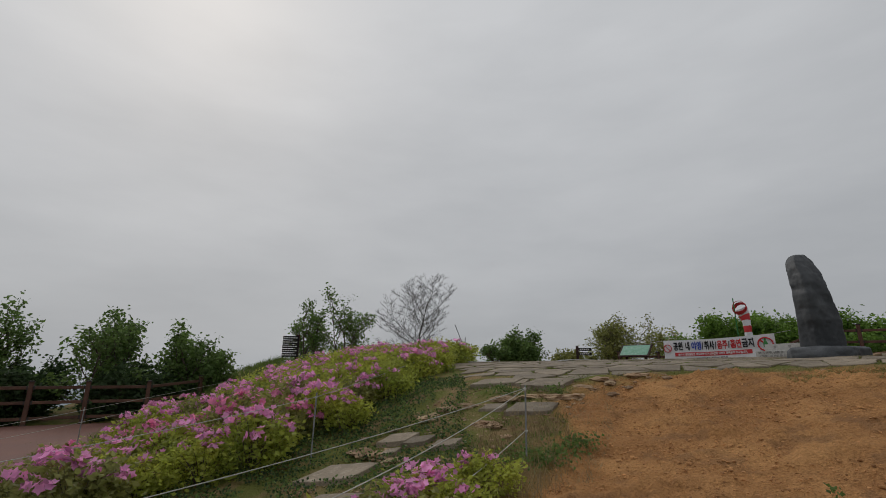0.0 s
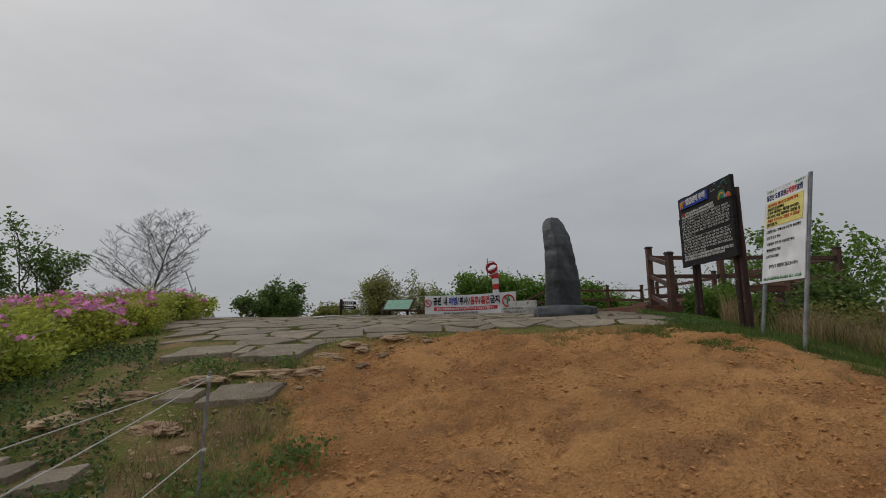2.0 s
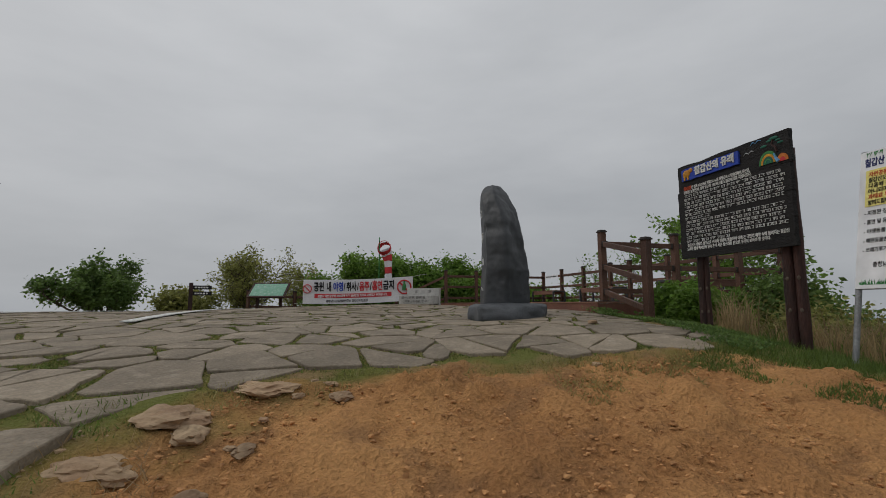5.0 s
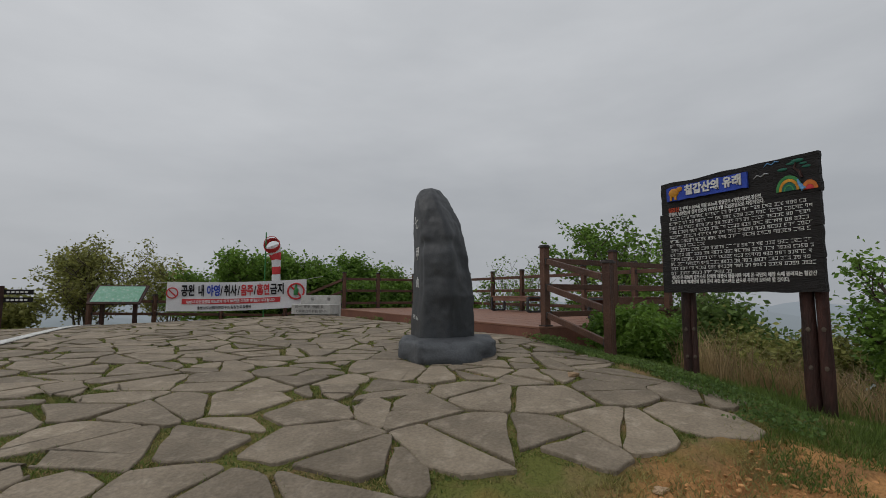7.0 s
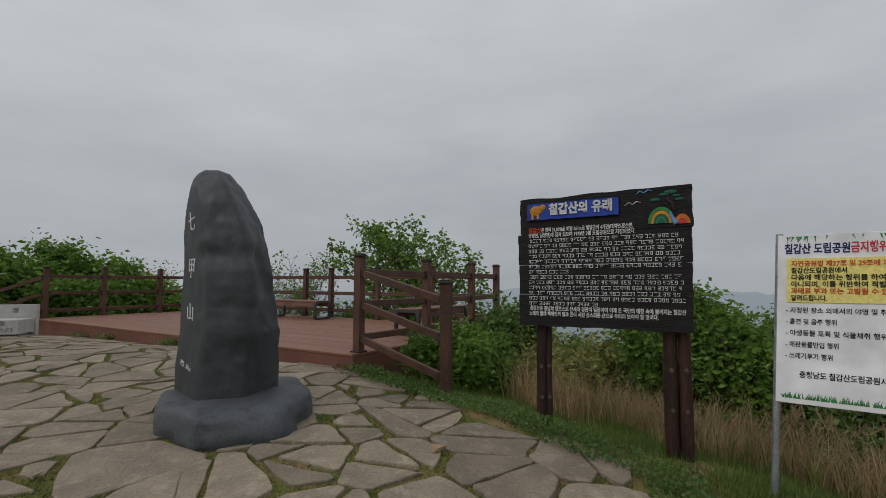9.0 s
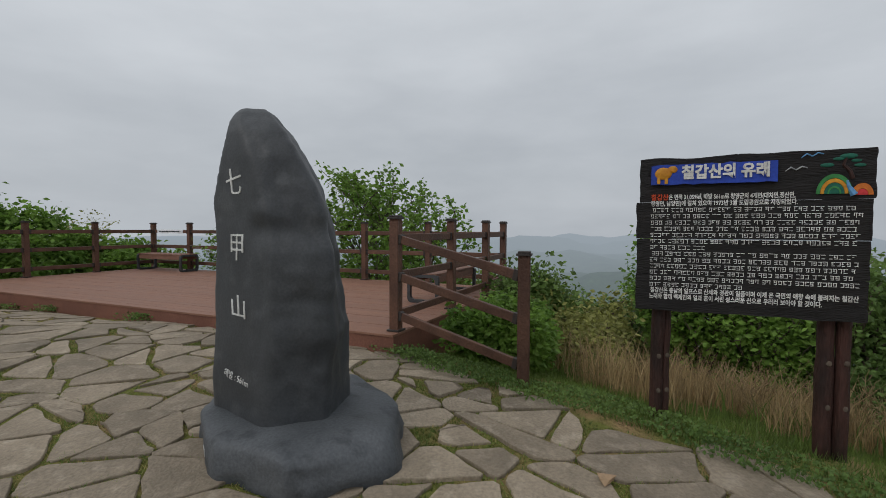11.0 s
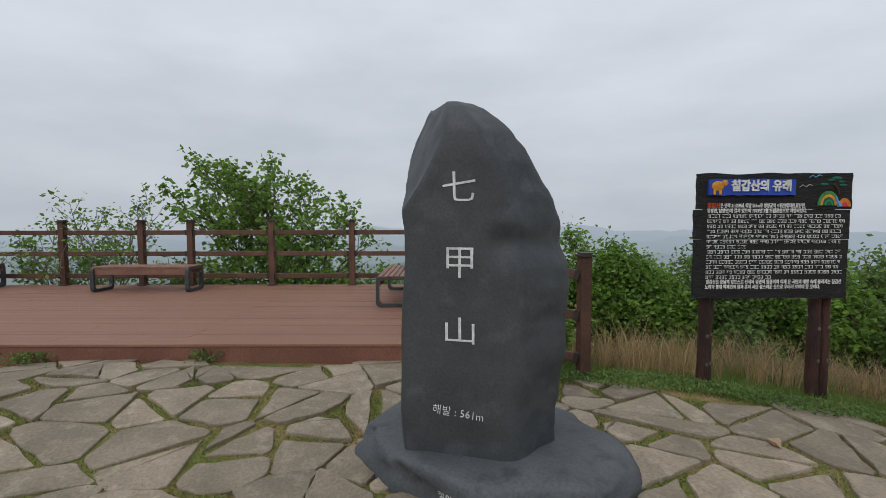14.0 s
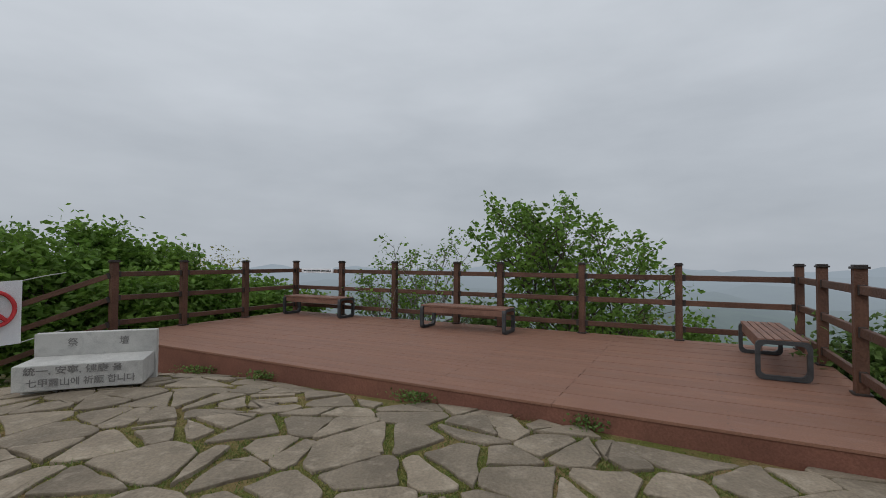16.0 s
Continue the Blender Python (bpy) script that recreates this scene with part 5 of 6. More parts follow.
def scatter(n, box_xy, keep, seed, lift=0.0, clump=0.0):
    rng = np.random.default_rng(seed)
    x0, y0, x1, y1 = box_xy
    out = []
    xs, ys = rng.uniform(x0, x1, n), rng.uniform(y0, y1, n)
    hz = heights(xs, ys)
    for x, y, z in zip(xs, ys, hz):
        if clump and noise.noise((x * clump, y * clump, seed)) < -0.05:
            continue
        if keep(x, y):
            out.append((x, y, z + lift))
    return out


VERGE = [(5.9, 6.35), (6.8, 6.1), (7.4, 6.7), (8.0, 7.35), (8.8, 8.2), (9.5, 8.75), (11.5, 7.6), (10.5, 6.4), (9.2, 6.0), (8.3, 5.0), (7.6, 4.0), (6.6, 3.2), (6.3, 4.2), (6.6, 5.3)]
blades("verge_grass", scatter(90000, (5.8, 3.0, 11.6, 8.9), lambda x, y: (inside(x, y, VERGE) and (noise.noise((x * 2.2, y * 2.2, 4)) + 1.4 * (edge_dist(x, y, DIRT) * (-1 if inside(x, y, DIRT) else 1)) > 0.15)) or (x > 6.8 and not inside(x, y, PAVED) and edge_dist(x, y, PAVED) < 0.5), 1, -0.01), 0.03, 0.12, 0.6, 0.005, BLADE, "short green grass and clover on the verge", "grass", 1)
WILD = [(8.2, 6.6), (9.3, 7.2), (11.5, 7.2), (13.0, 6.4), (16, 5), (13, 1), (8.5, 0), (6.9, 1.5), (7.3, 3.8), (8.0, 5.2)]
clover = [(x, y, z + 0.05) for x, y, z in scatter(26000, (6.5, 5.9, 10.5, 9.2), lambda x, y: edge_dist(x, y, PAVED) < (0.06 if inside(x, y, PAVED) else 0.55) + 0.3 * noise.noise((x * 2, y * 2, 6)), 17)]
tagged(part("clover", leaf_cloud(clover, 0.024, np.random.default_rng(17), -0.5, 1.1), LEAF_MID), "low clover along the edge of the paving", "clover", kind="stuff")
blades("long_dry_grass", scatter(60000, (6.8, 0.0, 16, 7.4), lambda x, y: inside(x, y, WILD), 2, -0.02, 0.9), 0.3, 0.72, 0.5, 0.0045, BLADE_DRY, "long straw-coloured dry grass on the slope", "grass", 2, 2)
blades("long_green_grass", scatter(16000, (6.8, 0.0, 16, 7.4), lambda x, y: inside(x, y, WILD), 3, -0.02, 0.7), 0.15, 0.45, 0.5, 0.005, BLADE, "green grass among the dry stalks", "grass", 3, 2)
blades("edge_grass", scatter(30000, (0, 5.0, 7.2, 8.4), lambda x, y: edge_dist(x, y, PAVED) < 0.35 and not inside(x, y, PAVED) and noise.noise((x * 2.5, y * 2.5, 7)) > -0.15, 4, -0.01), 0.025, 0.07, 0.9, 0.0045, BLADE_DULL, "dull worn grass along the edge of the paving", "grass", 4)
blades("edge_grass", scatter(42000, (4.6, 4.8, 7.6, 7.6), lambda x, y: not inside(x, y, PAVED) and edge_dist(x, y, PAVED) < 0.75 + 0.4 * noise.noise((x * 2, y * 2, 9)) and noise.noise((x * 4, y * 4, 7)) > -0.25, 24, -0.01), 0.012, 0.045, 1.1, 0.004, BLADE_DULL, "short trodden grass between the paving and the soil", "grass", 24)
blades("edge_grass", scatter(60000, (5.8, 1.2, 8.2, 6.2), lambda x, y: edge_dist(x, y, DIRT) < 0.9 and noise.noise((x * 1.6, y * 1.6, 5)) + 0.5 * noise.noise((x * 5, y * 5, 2)) > (0.18 if inside(x, y, DIRT) else -0.3), 26, -0.005), 0.015, 0.06, 0.9, 0.004, BLADE, "patchy short grass spreading onto the soil", "grass", 26)
blades("far_edge_grass", scatter(26000, (-3, 17.5, 16, 25), lambda x, y: not inside(x, y, PAVED) and edge_dist(x, y, PAVED) < 2.5, 5, -0.01), 0.04, 0.16, 0.6, 0.006, BLADE, "grass along the far edge of the paving", "grass", 5)
blades("rough_grass", scatter(30000, (-9, 10, 0.5, 22), lambda x, y: not inside(x, y, PAVED), 6, -0.01, 0.5), 0.08, 0.3, 0.6, 0.008, BLADE, "rough grass on the bank", "grass", 6, 2)


# ---- azaleas ----
def azalea(seed, petals, bloom):
    rng = np.random.default_rng(seed)
    ob = thing("azalea", Matrix(), "azalea bush in pink bloom with yellow-green leaves", "azalea bush", "azaleas on the bank")
    tips, bm = [], bmesh.new()
    for k in range(26):
        a, r = rng.uniform(0, math.tau), rng.uniform(0.05, 1) ** 0.6 * 0.42
        tip = Vector((r * math.cos(a), r * math.sin(a), 0.50 - 0.9 * r * r + rng.uniform(-0.08, 0.05)))
        tips.append(tip)
        add_tube(bm, [(0.03 * math.cos(a), 0.03 * math.sin(a), -0.08), (tip.x * 0.5, tip.y * 0.5, tip.z * 0.55), tip], [0.007, 0.005, 0.002], 3, False)
    tagged(part("stem", bm, BARK, ob, "thin brown stems"), kind="stuff")
    lv = []
    for t in tips:
        for _ in range(64):
            o = rng.normal(size=3) * np.array([0.07, 0.07, 0.06])
            down = rng.uniform(0, 1) ** 2.2
            lv.append((t.x * (1 - 0.15 * down) + o[0], t.y * (1 - 0.15 * down) + o[1], max(0.01, (t.z - 0.04) * (1 - down) + o[2])))
    part("leaves", leaf_cloud(lv, 0.036, rng, -0.3, 1.9), LEAF_YELLOW if seed % 4 else LEAF_OLIVE, ob, "small yellow-green leaves")
    pv, pf = [], []
    for t in tips:
        if rng.uniform() > bloom:
            continue
        for _ in range(int(rng.uniform(9, 17))):
            o = rng.normal(size=3) * np.array([0.055, 0.055, 0.035])
            c = np.array([t.x + o[0], t.y + o[1], t.z + 0.015 + abs(o[2])])
            ax = rng.normal(size=3) * 0.6 + np.array([o[0] * 8, o[1] * 8, 0.9])
            ax /= np.linalg.norm(ax)
            u = np.cross(ax, [0.3, 0.8, 0.1])
            u /= np.linalg.norm(u)
            w = np.cross(ax, u)
            s = rng.uniform(0.034, 0.05)
            i0 = len(pv)
            pv.append(tuple(c))
            for q in range(10):
                an = math.tau * q / 10
                rr = s * (1.0 if q % 2 == 0 else 0.62)
                pv.append(tuple(c + rr * (math.cos(an) * u + math.sin(an) * w) + ax * (0.35 if q % 2 == 0 else 0.25) * s))
            pf += [(i0, i0 + 1 + q, i0 + 1 + (q + 1) % 10) for q in range(10)]
    if pv:
        part("blossoms", from_lists(pv, pf), petals, ob, "open five-lobed pink blossoms", smooth=True)
    return ob


BED = [(0.9, 17.0), (0.35, 12.0), (-0.2, 9.0), (-0.9, 6.9), (-1.9, 5.9), (-3.0, 4.5), (-3.9, 5.3), (-4.6, 7.2), (-4.7, 9.4), (-4.0, 12.0), (-3.3, 15.5), (-2.8, 18.5)]
kinds = [azalea(1, PETAL, 0.34), azalea(2, PETAL, 0.15), azalea(4, PETAL_RED, 0.26), azalea(5, PETAL, 0.09), azalea(7, PETAL, 0.04), azalea(8, PETAL, 0.38)]
rng = random.Random(77)
places = []
for x, y, kk, s in ((0.15, 3.55, 5, 0.85), (0.55, 3.85, 4, 0.7), (-0.25, 3.15, 0, 0.9), (0.25, 4.1, 0, 0.75), (-0.75, 2.7, 5, 0.9), (0.75, 4.45, 4, 0.65)):
    places.append((x, y, kk, s))
tries = 0
while len(places) < 150 and tries < 6000:
    tries += 1
    x, y = rng.uniform(-6.8, 1.0), rng.uniform(4.2, 18.5)
    if inside(x, y, BED) and all(math.hypot(x - a, y - b) > 0.52 for a, b, *_ in places):
        n = noise.noise((x * 0.5, y * 0.5, 4)) + 0.35 * (9 - y) / 5
        places.append((x, y, rng.choice((0, 5, 2, 1)) if n > -0.12 else rng.choice((3, 4, 1)), rng.uniform(0.8, 1.15)))
used = set()
for x, y, k, s in places:
    m = pose(x, y, G(x, y) + 0.02, rng.uniform(-6, 6), rng.uniform(-6, 6), rng.uniform(0, 360))
    if k not in used:
        used.add(k)
        ob = kinds[k]
        ob.matrix_world = m
    else:
        ob = copy_thing(kinds[k], m)
    ob.scale = (s, s, s * (0.9 if y < 4.6 else 1.05))
for k, ob in enumerate(kinds):
    if k not in used:
        ob.matrix_world = pose(-2 - k * 0.5, 8, G(-2 - k * 0.5, 8))

# steps of the path, each with its size and turn
STEPS = ((-0.7, 5.33, 0.62, 0.42, -14), (-0.17, 6.07, 0.4, 0.24, -14), (0.08, 5.88, 0.3, 0.2, -14), (0.4, 5.67, 0.3, 0.2, -6), (-0.2, 5.7, 0.2, 0.14, 0), (1.17, 7.76, 0.68, 0.42, -5), (1.9, 7.52, 0.62, 0.46, -10), (1.55, 7.66, 0.16, 0.3, 0), (1.5, 6.48, 0.6, 0.32, -4), (1.0, 6.58, 0.3, 0.2, -10), (-0.6, 4.6, 0.5, 0.36, -10))

# ground cover between the azaleas and the stepped path
COVER = [(0.6, 8.9), (0.7, 7.4), (0.6, 6.2), (0.75, 5.2), (0.5, 4.2), (-0.5, 2.2), (-3.6, 2.8), (-3.6, 5.2), (-1.8, 7.0), (-0.6, 9.5)]
rngn = np.random.default_rng(5)
spots = []
for x, y, z in scatter(60000, (-4, 2.2, 2, 9.5), lambda x, y: inside(x, y, COVER) and all(math.hypot((x - s[0]) / s[2], (y - s[1]) / s[3]) > 0.66 for s in STEPS) and noise.noise((x * 1.8, y * 1.8, 2)) > -0.3, 8):
    spots.append((x, y, z + rngn.uniform(0.01, 0.09)))
tagged(part("ground_cover", leaf_cloud(spots[::2], 0.024, rngn, -0.4, 1.3), LEAF_DARK), "low dark green ground cover plants", "ground cover", kind="stuff")
tagged(part("ground_cover", leaf_cloud(spots[1::2], 0.024, rngn, -0.4, 1.3), LEAF_MID), "low mid-green ground cover plants", "ground cover", kind="stuff")
tuft = []
for cx, cy, r, n in ((1.75, 5.25, 0.2, 330), (1.45, 5.0, 0.22, 250), (1.1, 5.0, 0.3, 300), (1.9, 7.02, 0.16, 160), (1.2, 7.1, 0.2, 200), (9.2, 8.75, 0.25, 500), (*on_deck(4.0, -0.12), 0.22, 420), (*on_deck(6.2, -0.1), 0.2, 380), (*on_deck(2.3, -0.1), 0.16, 300), (*on_deck(7.4, -0.12), 0.3, 420), (3.0, 3.6, 0.05, 22)):
    for _ in range(n):
        o = rngn.normal(size=2) * r * 0.5
        x, y = cx + o[0], cy + o[1]
        tuft.append((x, y, G(x, y) + rngn.uniform(0.02, 0.12)))
tagged(part("leafy_weeds", leaf_cloud(tuft, 0.026, rngn, -0.4, 1.2), LEAF_MID), "leafy green weeds along the paving edge", "weeds", kind="stuff")
TANGLE = [(1.1, 6.3), (1.8, 6.1), (1.75, 5.2), (1.1, 4.0), (0.5, 4.0), (0.7, 5.6)]
blades("dead_twigs", scatter(2600, (0.6, 3.4, 2.2, 6.4), lambda x, y: inside(x, y, TANGLE), 12), 0.06, 0.24, 0.7, 0.003, DRY_STEM, "tangle of dead twigs beside the soil slope", "twigs", 12, 2)


# ---- stones and clods on the soil ----
def rocks(name, spots, low, high, material, label, seed, flat=0.6, detail=1):
    rng = np.random.default_rng(seed)
    bm = bmesh.new()
    bmesh.ops.create_icosphere(bm, subdivisions=detail, radius=1)
    base = np.array([v.co[:] for v in bm.verts])
    tri = np.array([[v.index for v in f.verts] for f in bm.faces])
    bm.free()
    vs, fs = [], []
    for k, (x, y, z) in enumerate(spots):
        s = low * (high / low) ** (rng.uniform() ** 2.6)
        if detail == 1:
            lump = rng.uniform(0.65, 1.25, (len(base), 1))
        else:
            lump = np.array([[0.95 + 0.45 * noise.noise((p[0] * 1.3 + k * 5, p[1] * 1.3, p[2] * 1.3)) + 0.22 * noise.noise((p[0] * 3.5, p[1] * 3.5 + k, p[2] * 3.5)) + 0.08 * noise.noise((p[0] * 9, p[1] * 9, p[2] * 9 + k))] for p in base])
        v = base * lump * s * np.array([rng.uniform(0.8, 1.5), rng.uniform(0.7, 1.1), flat * rng.uniform(0.7, 1.2)])
        a = rng.uniform(0, math.tau)
        v[:, :2] = v[:, :2] @ np.array([[math.cos(a), -math.sin(a)], [math.sin(a), math.cos(a)]])
        vs.append(v + [x, y, z + s * flat * 0.2])
        fs.append(tri + k * len(base))
    me = from_lists(np.concatenate(vs).tolist(), np.concatenate(fs).tolist(), name)
    return tagged(part(name, me, material), label, "stones", kind="stuff")


CLOD = mat("soil_clod", (0.55, 0.29, 0.12), (0.36, 0.175, 0.07), 9, 0.95, 0.5, 60, per_island=0.3)
rocks("soil_clods", scatter(42000, (0.3, 0.8, 7.2, 7.8), lambda x, y: inside(x, y, DIRT), 14), 0.003, 0.019, CLOD, "orange clods and pebbles on the bare slope", 14)
rocks("edge_rocks", [(x + dx, y + dy, G(x + dx, y + dy)) for x, y, n in ((2.3, 6.9, 5), (2.0, 6.6, 4), (3.0, 7.35, 6), (3.9, 7.55, 5), (0.6, 6.6, 3), (0.0, 6.4, 5), (5.0, 6.75, 3), (0.9, 5.9, 3)) for dx, dy in [(rngn.normal() * 0.3, rngn.normal() * 0.12) for _ in range(n)]], 0.03, 0.11, ROCK, "tan rocks breaking out below the paving edge", 15, 0.45, 3)
rocks("embedded_rocks", [(x, y, G(x, y) - 0.02) for x, y in ((1.6, 6.98), (1.82, 6.92), (2.15, 6.9), (2.38, 7.3), (0.45, 6.8), (0.68, 6.8), (0.2, 6.6), (0.95, 6.15), (0.82, 6.2), (-0.32, 5.75), (-0.1, 5.5), (-0.55, 5.9), (1.2, 6.9), (2.75, 7.62), (3.3, 7.75))], 0.15, 0.24, ROCK, "flat tan rocks set in the earth below the paving", 18, 0.34, 4)
rocks("path_gravel", scatter(5000, (-1.2, 4.6, 2.6, 7.9), lambda x, y: not inside(x, y, DIRT) and inside(x, y, [(2.6, 7.9), (0.4, 7.6), (-0.6, 6.1), (-1.2, 4.9), (1.0, 4.6), (2.0, 6.4)]), 34), 0.004, 0.03, ROCK, "tan gravel and crumbled stone along the stepped path", 34)
blades("verge_grass", scatter(9000, (0.5, 4.6, 2.9, 8.0), lambda x, y: not inside(x, y, DIRT) and noise.noise((x * 2.3, y * 2.3, 11)) > 0.02, 19), 0.02, 0.075, 0.9, 0.005, BLADE, "short green grass tufts between rocks and steps", "grass", 19)
blades("verge_straw", scatter(5000, (0.7, 4.4, 2.6, 7.6), lambda x, y: edge_dist(x, y, DIRT) < 0.5, 20), 0.03, 0.1, 1.6, 0.003, BLADE_DRY, "dry straw and roots along the soil edge", "dry grass", 20)
rocks("loose_pebble", [(6.95, 7.62, G(6.95, 7.62) + 0.03)], 0.045, 0.046, ROCK, "small tan pebble lying on a flagstone", 16)


# ---- stakes and ropes round the azaleas ----
def rope_line(stakes, tops, lows, label, shared=()):
    ob = thing("rope_fence", pose(stakes[0][0], stakes[0][1], 0), label, "rope fence", "rope fences")
    x0, y0 = stakes[0]
    for (x, y), t in zip(stakes, tops):
        g = G(x, y)
        if (x, y) not in shared:
            part("stake", tube([(x - x0, y - y0, g - 0.2), (x - x0 + 0.02, y - y0, g + t + 0.03)], 0.009, 8), STEEL, ob, "thin steel stake")
    for lev in lows:
        for i in range(len(stakes) - 1):
            (xa, ya), (xb, yb) = stakes[i], stakes[i + 1]
            za, zb = G(xa, ya) + tops[i] * lev, G(xb, yb) + tops[i + 1] * lev
            pts = []
            for k in range(13):
                t = k / 12
                pts.append((xa + (xb - xa) * t - x0, ya + (yb - ya) * t - y0, za + (zb - za) * t - 0.28 * t * (1 - t)))
            part("rope", tube(pts, 0.0038, 5), ROPE, ob, "white slack rope")
        for (x, y), t in zip(stakes, tops):
            bm = bmesh.new()
            bmesh.ops.create_icosphere(bm, subdivisions=2, radius=0.016, matrix=pose(x - x0 + 0.015, y - y0, G(x, y) + t * lev))
            part("knot", bm, ROPE, ob, "rope knot")


rope_line([(1.2, 5.1), (-0.6, 2.1), (-2.4, -0.6)], [0.68, 0.66, 0.65], (0.97, 0.4), "slack white ropes on steel stakes beside the soil slope")
rope_line([(1.2, 5.1), (-2.6, 2.4), (-5.0, 0.5)], [0.68, 0.6, 0.6], (0.99,), "slack white rope on steel stakes across the stepped path", shared=((1.2, 5.1),))
rope_line([(0.75, 13.5), (-1.14, 5.85), (-5.4, 3.0)], [0.7, 0.75, 0.7], (0.97,), "slack white rope on steel stakes along the azaleas")
rope_line([(-1.6, 18.5), (-6.5, 9.2), (-8.0, 6.0)], [0.8, 0.8, 0.8], (0.97, 0.7), "slack white ropes on steel stakes above the path")
pole = thing("leaning_stake", pose(0.9, 14.6, G(0.9, 14.6)), "thin grey stake leaning over the azaleas", "stake")
part("shaft", tube([(0.1, 0, -0.2), (-0.42, 0.1, 1.15)], 0.013, 8), STEEL, pole)

# ---- path and fence below the bank ----
tagged(part("red_path", prism([(-6.2, 7.3), (-6.9, 9.2), (-7.9, 13.0), (-9.0, 14.7), (-11.5, 13.2), (-15.5, 10.5), (-13.0, 3.0), (-6.5, 4.5)][::-1], -2.2, -1.66), PATH_RED), "red-brown surfaced path below the bank", "path", kind="structure")
fence("path_fence", [(x, y, -1.66, 30) for x, y in ((-14.3, 10.4), (-12.6, 12.0), (-11.3, 13.3), (-10.3, 14.1), (-9.0, 14.9))], "dark brown timber fence along the lower path", height=1.15)
fence("path_fence", [(-9.0, 14.9, -1.66, 30), (-8.2, 16.4, -1.5, 60)], "dark brown timber fence turning up the bank", height=1.15, skip=(0,), collars=False)


def slat_sign():
    x, y = -6.1, 18.7
    g = G(x, y)
    ob = thing("slat_sign", pose(x, y, g, 0, 0, 18), "dark direction sign of five stacked slats on a post", "sign")
    part("post", box((0.13, 0.13, 1.25 - g + 0.3), pose(0.32, 0.05, (1.25 - g - 0.3) / 2), 0.012), LEG, ob)
    for k in range(5):
        z = 1.2 - g - 0.09 - k * 0.165
        sl = part("slat", box((0.6, 0.04, 0.145), pose(0.06, -0.03, z), 0.008), BOARD, ob, "dark sign slat")
        bm = bmesh.new()
        for j in range(6):
            add_box(bm, (0.07, 0.004, 0.035), pose(-0.18 + j * 0.09, -0.053, z))
        part("writing", bm, WHITE_PAINT, sl, "pale writing")


slat_sign()


# ---- valley and hills with painted haze ----
def hills():
    nr, na = 64, 300
    radii = 70 * (4200 / 70) ** (np.arange(nr) / (nr - 1))
    verts, far = [], []
    for r in radii:
        for k in range(na):
            a = math.tau * k / na
            x, y = 4 + r * math.cos(a), 10 + r * math.sin(a)
            low = -24 - 110 * (1 - math.exp(-(r - 70) / 260))
            amp = min(1, (r - 70) / 250)
            n = 0.62 * noise.noise((x / 420, y / 420, 1)) + 0.3 * noise.noise((x / 150, y / 150, 2)) + 0.12 * noise.noise((x / 55, y / 55, 3)) + 0.05 * noise.noise((x / 16, y / 16, 4))
            z = low + amp * 95 * n + 60 * min(1, max(0, r - 1200) / 2500)
            z = min(z, -0.006 * r)
            verts.append((x, y, z))
            # share of painted haze, growing with distance
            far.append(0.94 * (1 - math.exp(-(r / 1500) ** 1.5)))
    faces = []
    for j in range(nr - 1):
        for k in range(na):
            m = (k + 1) % na
            faces.append((j * na + k, j * na + m, (j + 1) * na + m, (j + 1) * na + k))
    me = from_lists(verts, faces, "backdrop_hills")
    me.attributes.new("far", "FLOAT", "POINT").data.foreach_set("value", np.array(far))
    me.polygons.foreach_set("use_smooth", [True] * len(faces))
    m = mat("wooded_hills_painted_haze", (0.05, 0.085, 0.04), (0.03, 0.055, 0.028), 0.02, 0.95, 0, 0.12, spec=0.0)
    n, l = m.node_tree.nodes, m.node_tree.links
    # distance haze is put in as a blue-grey glow over the woods' own colour
    haze_glow = n.new("ShaderNodeEmission")
    haze_glow.inputs["Color"].default_value, haze_glow.inputs["Strength"].default_value = (0.29, 0.325, 0.36, 1), 1.0
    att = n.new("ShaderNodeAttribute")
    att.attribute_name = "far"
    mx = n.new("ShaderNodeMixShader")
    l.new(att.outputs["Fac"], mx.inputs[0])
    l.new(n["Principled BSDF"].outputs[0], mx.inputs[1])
    l.new(haze_glow.outputs[0], mx.inputs[2])
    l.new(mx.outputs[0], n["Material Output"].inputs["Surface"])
    tagged(part("backdrop_hills", me, m), "wooded hills with a painted blue-grey haze glow growing with distance", "hills", kind="structure")


hills()


# ---- flagstones ----
def clip(poly, px, py, nx, ny):
    out = []
    for (ax, ay), (bx, by) in zip(poly, poly[1:] + poly[:1]):
        da, db = (ax - px) * nx + (ay - py) * ny, (bx - px) * nx + (by - py) * ny
        if da <= 0:
            out.append((ax, ay))
        if da * db < 0:
            k = da / (da - db)
            out.append((ax + (bx - ax) * k, ay + (by - ay) * k))
    return out


def joint(x, y):
    """Half the width of the joint at a place."""
    return 0.011 + 0.05 * max(-0.13, noise.noise((x * 1.5, y * 1.5, 0)))


def area_of(poly):
    return 0.5 * sum(a[0] * b[1] - b[0] * a[1] for a, b in zip(poly, poly[1:] + poly[:1]))


def slender(poly):
    """Outline squared over area: about 16 for a square, more for a sliver."""
    return sum(math.dist(a, b) for a, b in zip(poly, poly[1:] + poly[:1])) ** 2 / max(1e-6, area_of(poly))


